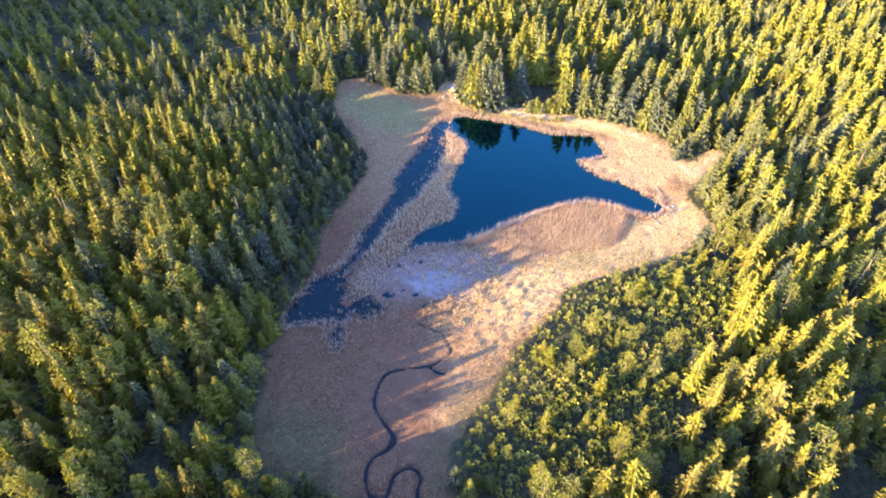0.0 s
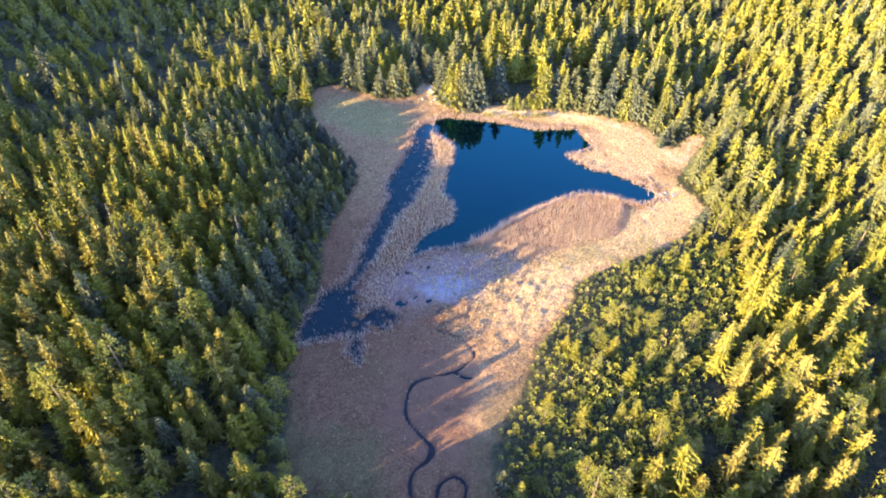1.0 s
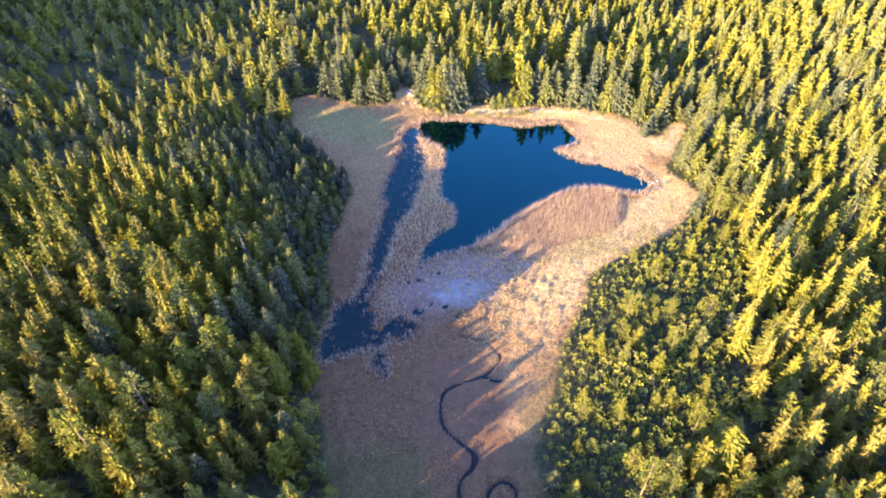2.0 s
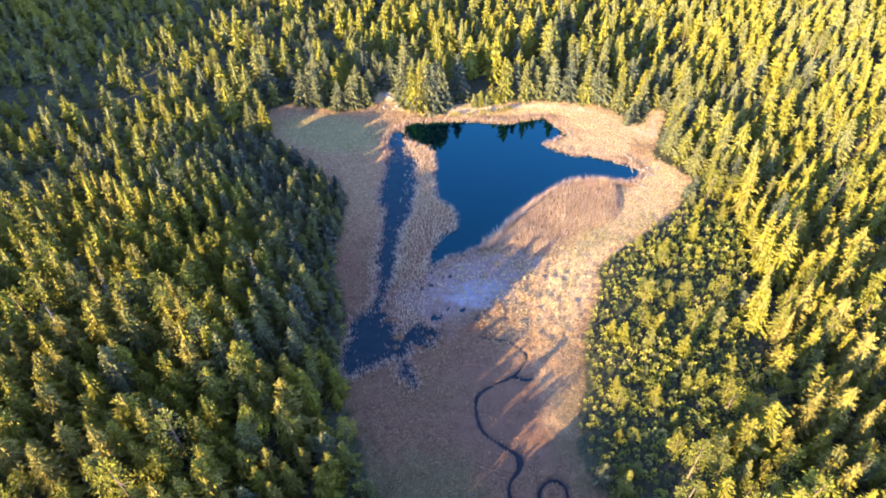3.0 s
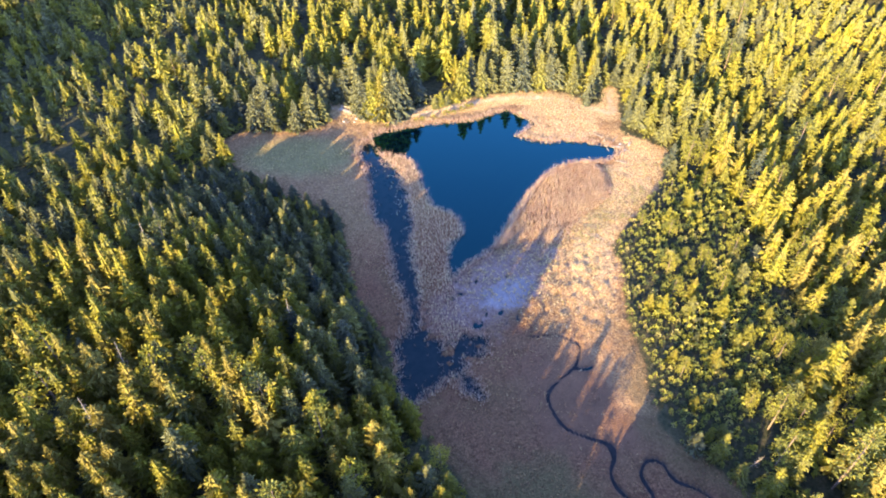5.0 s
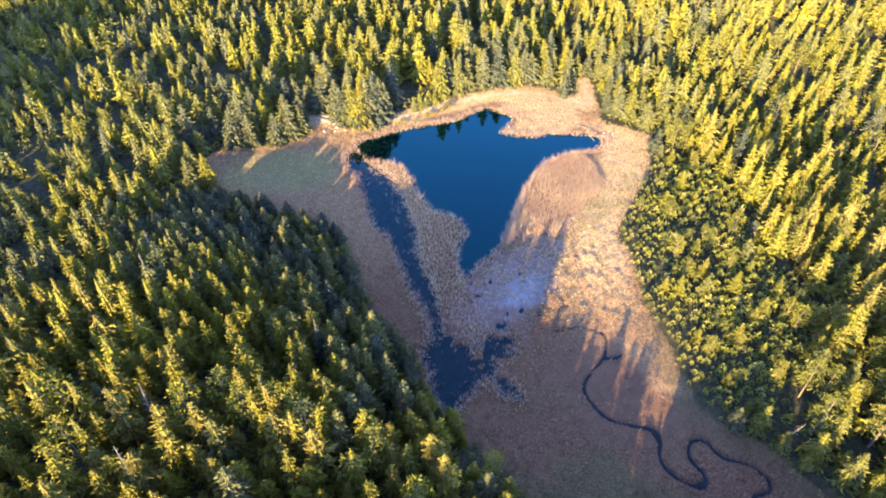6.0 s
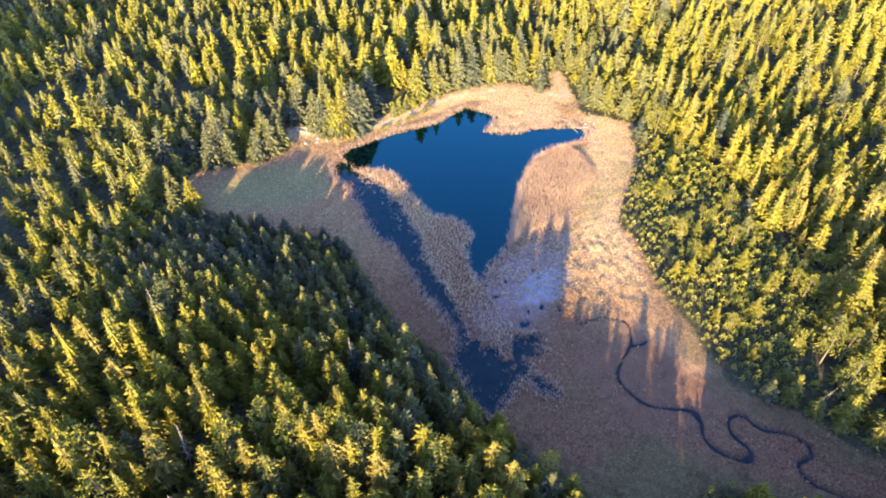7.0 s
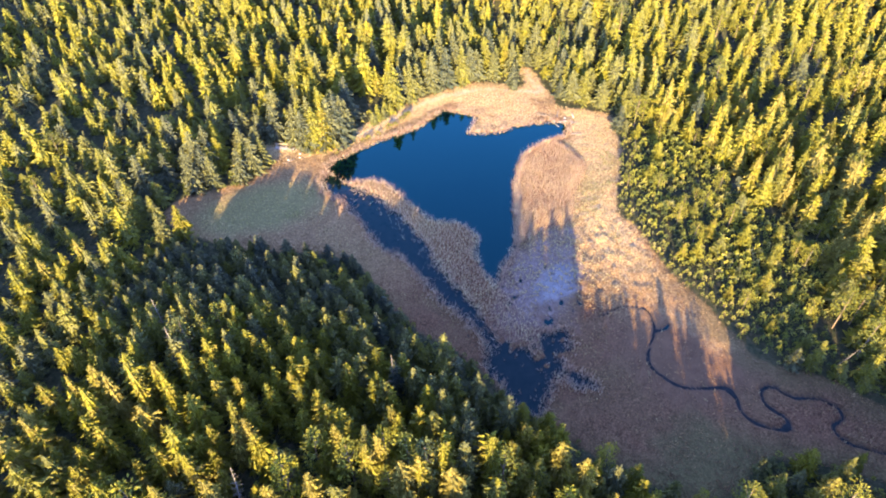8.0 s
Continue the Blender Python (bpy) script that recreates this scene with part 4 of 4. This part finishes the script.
for k in range(3):
    w = np.where(reed_ok & (r_kind == k) & (chance < np.where(in_bed, 1.0, 0.8)))[0]
    batches.append((scatter(tufts[k], r_feet[w], r_turn[w], r_high[w], 1.0 / np.clip(r_high[w], 0.7, 3) * 1.15, np.clip(r_tone[w], 0.02, 0.98)), 0))
    w = np.where(in_bed & clear & (r_shore > -2.4) & (r_shore < 0.9) & (r_kind == k) & (chance < 0.4))[0]
    batches.append((scatter(plumes[k], r_feet[w], r_turn[w], rng.uniform(1.2, 3.0, len(w)), np.full(len(w), 0.5), np.clip(r_tone[w] - 0.02, 0.02, 0.98)), 0))
    w = np.where(feather & (r_kind == k))[0]
    batches.append((scatter(plumes[k], r_feet[w], r_turn[w], rng.uniform(0.8, 1.5, len(w)), np.full(len(w), 1.0), np.clip(r_tone[w] - 0.08, 0.02, 0.98)), 0))
stuff("reed_bed", batches, [REED], "dry brown and straw-coloured reeds round the pond", "reeds")
pale = smooth(17, 5, np.hypot((rp[:, 0] - 0) / 1.25, rp[:, 1] - 123))
sedge_ok = clear & ~reed_ok & (r_shore > 0.3) & (chance < (0.50 + 0.40 * patchy + 0.25 * pale) * (1 - 0.9 * r_cover["lawn"]) * (1 - 0.75 * r_cover["silt"]))
g_high = (0.32 + 0.16 * pale + 0.10 * patchy) * rng.uniform(0.6, 1.5, n_r)
# tuft tone: lighter on sunlit straw, darkened at the western rim as tree shade
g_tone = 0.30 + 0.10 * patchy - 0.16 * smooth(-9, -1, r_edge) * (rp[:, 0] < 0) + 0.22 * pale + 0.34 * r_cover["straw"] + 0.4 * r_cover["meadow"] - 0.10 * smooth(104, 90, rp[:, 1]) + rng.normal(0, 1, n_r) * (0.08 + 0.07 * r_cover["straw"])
batches = []
for k in range(3):
    w = np.where(sedge_ok & (r_kind == k))[0]
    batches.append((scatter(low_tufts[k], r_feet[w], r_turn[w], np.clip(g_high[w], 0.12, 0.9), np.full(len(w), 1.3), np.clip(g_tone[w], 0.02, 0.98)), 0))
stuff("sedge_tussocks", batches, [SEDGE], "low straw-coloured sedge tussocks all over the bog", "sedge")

# ---- dead trees, driftwood, stones ----
first = None
for x, y, h, lean in ((-73.7, 172.0, 17.5, 3), (-54.6, 129.0, 16.5, 2), (-97.0, 124.5, 17.0, 4), (-89, 138, 15, 5), (7.4, 53.0, 8.0, 12), (59, 121, 5.5, 6), (-70, 182, 15, 2)):
    bz = float(survey(np.array([x]), np.array([y]))[0][0])
    m = pose(x, y, bz, lean, lean * 0.5, x * 40)
    if first is None:
        v, f = snag(np.random.default_rng(500), 15.0)
        cut = 3 * 6
        nt_ = 24
        first = new("dead_tree")
        part("trunk", link_mesh("dead_tree_trunk", v[:cut], f[:nt_], [DEADWOOD]), first)
        tagged(part("branches", link_mesh("dead_tree_branches", v[cut:], f[nt_:] - cut, [DEADWOOD]), first), kind="stuff")
        tagged(first, "bare grey dead conifer standing in the forest", "dead tree", "dead trees")
        ob = first
        ob.matrix_basis = m
    else:
        ob = copy_thing(first, m)
    ob.scale = (h / 15, h / 15, h / 15)


def log_mesh(name, seed, length, radius, mat):
    r = np.random.default_rng(seed)
    rings = [(length * t, radius * (1 - 0.45 * t) * r.uniform(0.9, 1.1), 0.04 * length * math.sin(3 * t), 0.03 * length * t * t) for t in np.linspace(0, 1, 6)]
    v, f = cone(rings, 7)
    caps = [(0, k + 1, k) for k in range(1, 6)] + [(35, 35 + k, 36 + k) for k in range(1, 6)]
    parts = [(v, np.concatenate([f, np.array(caps)]))]
    for t in (0.35, 0.55, 0.7, 0.85):
        a = r.uniform(0, 6.28)
        bv, bf = cone([(0, radius * 0.3, 0, 0), (1, 0.01, 0, 0)], 4)
        z = bv[:, 2].copy()
        ln = length * r.uniform(0.08, 0.22)
        bv[:, 2] = bv[:, 0] + length * t + z * ln * 0.5
        bv[:, 0], bv[:, 1] = z * ln * math.cos(a) + bv[:, 1] * 0.5, z * ln * math.sin(a) + bv[:, 1]
        parts.append((bv, bf))
    v, f = join(parts)
    return link_mesh(name, v, f, [mat])


for x, y, rz_, length, radius, tilt_ in ((57.8, 142.4, 25, 3.8, 0.14, 88), (61.6, 145.2, 70, 4.2, 0.22, 90), (64.6, 150.5, 110, 3.6, 0.20, 90), (60.0, 147.5, 155, 4.8, 0.14, 86), (63.2, 153.8, 200, 3.4, 0.14, 88),
                                         (38.6, 149.6, 130, 2.6, 0.06, 55), (40.2, 149.3, 60, 2.0, 0.05, 60), (37.4, 148.8, 215, 2.0, 0.05, 50), (-1.0, 208.5, 250, 4.0, 0.12, 90)):
    bz = max(float(survey(np.array([x]), np.array([y]))[0][0]), -0.1)
    ob = new("driftwood_log", log_mesh("driftwood_log", int(x * 10) + 900, length, radius, DEADWOOD))
    ob.matrix_basis = pose(x, y, bz + radius * 0.8, tilt_, 0, rz_)
    tagged(ob, "bleached fallen trunk with broken branches on the pond shore", "log", "driftwood at the pond")


def stone_mesh(name, seed, size):
    r = np.random.default_rng(seed)
    bm = bmesh.new()
    bmesh.ops.create_icosphere(bm, subdivisions=2, radius=size)
    for v in bm.verts:
        v.co *= 0.82 + 0.3 * noise.noise(v.co * (1.6 / size) + Vector((seed, 0, 0)))
        v.co.z *= 0.62
    me = bpy.data.meshes.new(name)
    bm.to_mesh(me)
    bm.free()
    me.materials.append(ROCK)
    return me


for k, (x, y, s) in enumerate(((62.8, 148.4, 0.55), (63.6, 147.2, 0.7), (61.9, 150.0, 0.45), (65.2, 148.0, 0.5), (60.2, 144.4, 0.5), (64.5, 145.0, 0.4), (2.0, 208.8, 0.6), (0.6, 207.6, 0.5), (4.6, 210.0, 0.7), (-2.4, 209.6, 0.5), (3.4, 206.0, 0.4))):
    bz = max(float(survey(np.array([x]), np.array([y]))[0][0]), -0.15)
    ob = new("shore_stone", stone_mesh("shore_stone", k, s))
    ob.matrix_basis = pose(x, y, bz + s * 0.22, 0, 0, k * 67)
    tagged(ob, "pale weathered boulder on the pond shore", "stone", "stones on the shore")


# ---- the plank footbridge over the outlet ----
def box_mesh(name, size, mat, bevel=0.02):
    bm = bmesh.new()
    bmesh.ops.create_cube(bm, size=1.0)
    bmesh.ops.scale(bm, vec=size, verts=bm.verts)
    bmesh.ops.bevel(bm, geom=bm.edges[:], offset=bevel, segments=1, affect="EDGES")
    me = bpy.data.meshes.new(name)
    bm.to_mesh(me)
    bm.free()
    me.materials.append(mat)
    return me


bridge = new("footbridge")
bridge.matrix_basis = pose(1.75, 214.6, 0.95, 0, 0, math.degrees(math.atan2(-6.5, 3.1)))
beam = box_mesh("footbridge_beam", (7.4, 0.22, 0.30), DEADWOOD)
for oy in (-0.5, 0.5):
    part("beam", beam, bridge).location = (0, oy, -0.19)
board = box_mesh("footbridge_plank", (0.24, 1.1, 0.07), PLANK, 0.012)
for i in range(27):
    part("plank", board, bridge).location = (-3.51 + i * 0.27, 0, 0.0)
post = box_mesh("footbridge_post", (0.12, 0.12, 1.05), PLANK)
for ox in (-3.3, 0.0, 3.3):
    part("post", post, bridge).location = (ox, 0.66, 0.5)
part("handrail", box_mesh("footbridge_rail", (7.2, 0.09, 0.14), PLANK), bridge).location = (0, 0.66, 1.06)
abut = box_mesh("footbridge_abutment", (0.7, 2.2, 1.5), ROCK, 0.06)
for ox in (-3.6, 3.6):
    part("abutment", abut, bridge, "pale stone abutment").location = (ox, 0, -1.05)
tagged(bridge, "pale plank footbridge with one handrail over the outlet", "bridge")

# ---- a low wooden bench by the clearing ----
bench = new("bench")
bz = float(survey(np.array([67.2]), np.array([146.0]))[0][0])
bench.matrix_basis = pose(67.2, 146.0, bz, 0, 0, 35)
part("seat", box_mesh("bench_seat", (1.9, 0.45, 0.08), PLANK), bench).location = (0, 0, 0.46)
part("backrest", box_mesh("bench_back", (1.9, 0.06, 0.35), PLANK), bench).location = (0, 0.24, 0.75)
leg = box_mesh("bench_leg", (0.14, 0.42, 0.46), DEADWOOD)
for ox in (-0.7, 0.7):
    part("leg", leg, bench).location = (ox, 0, 0.21)
tagged(bench, "weathered pale plank bench on trodden ground", "bench")
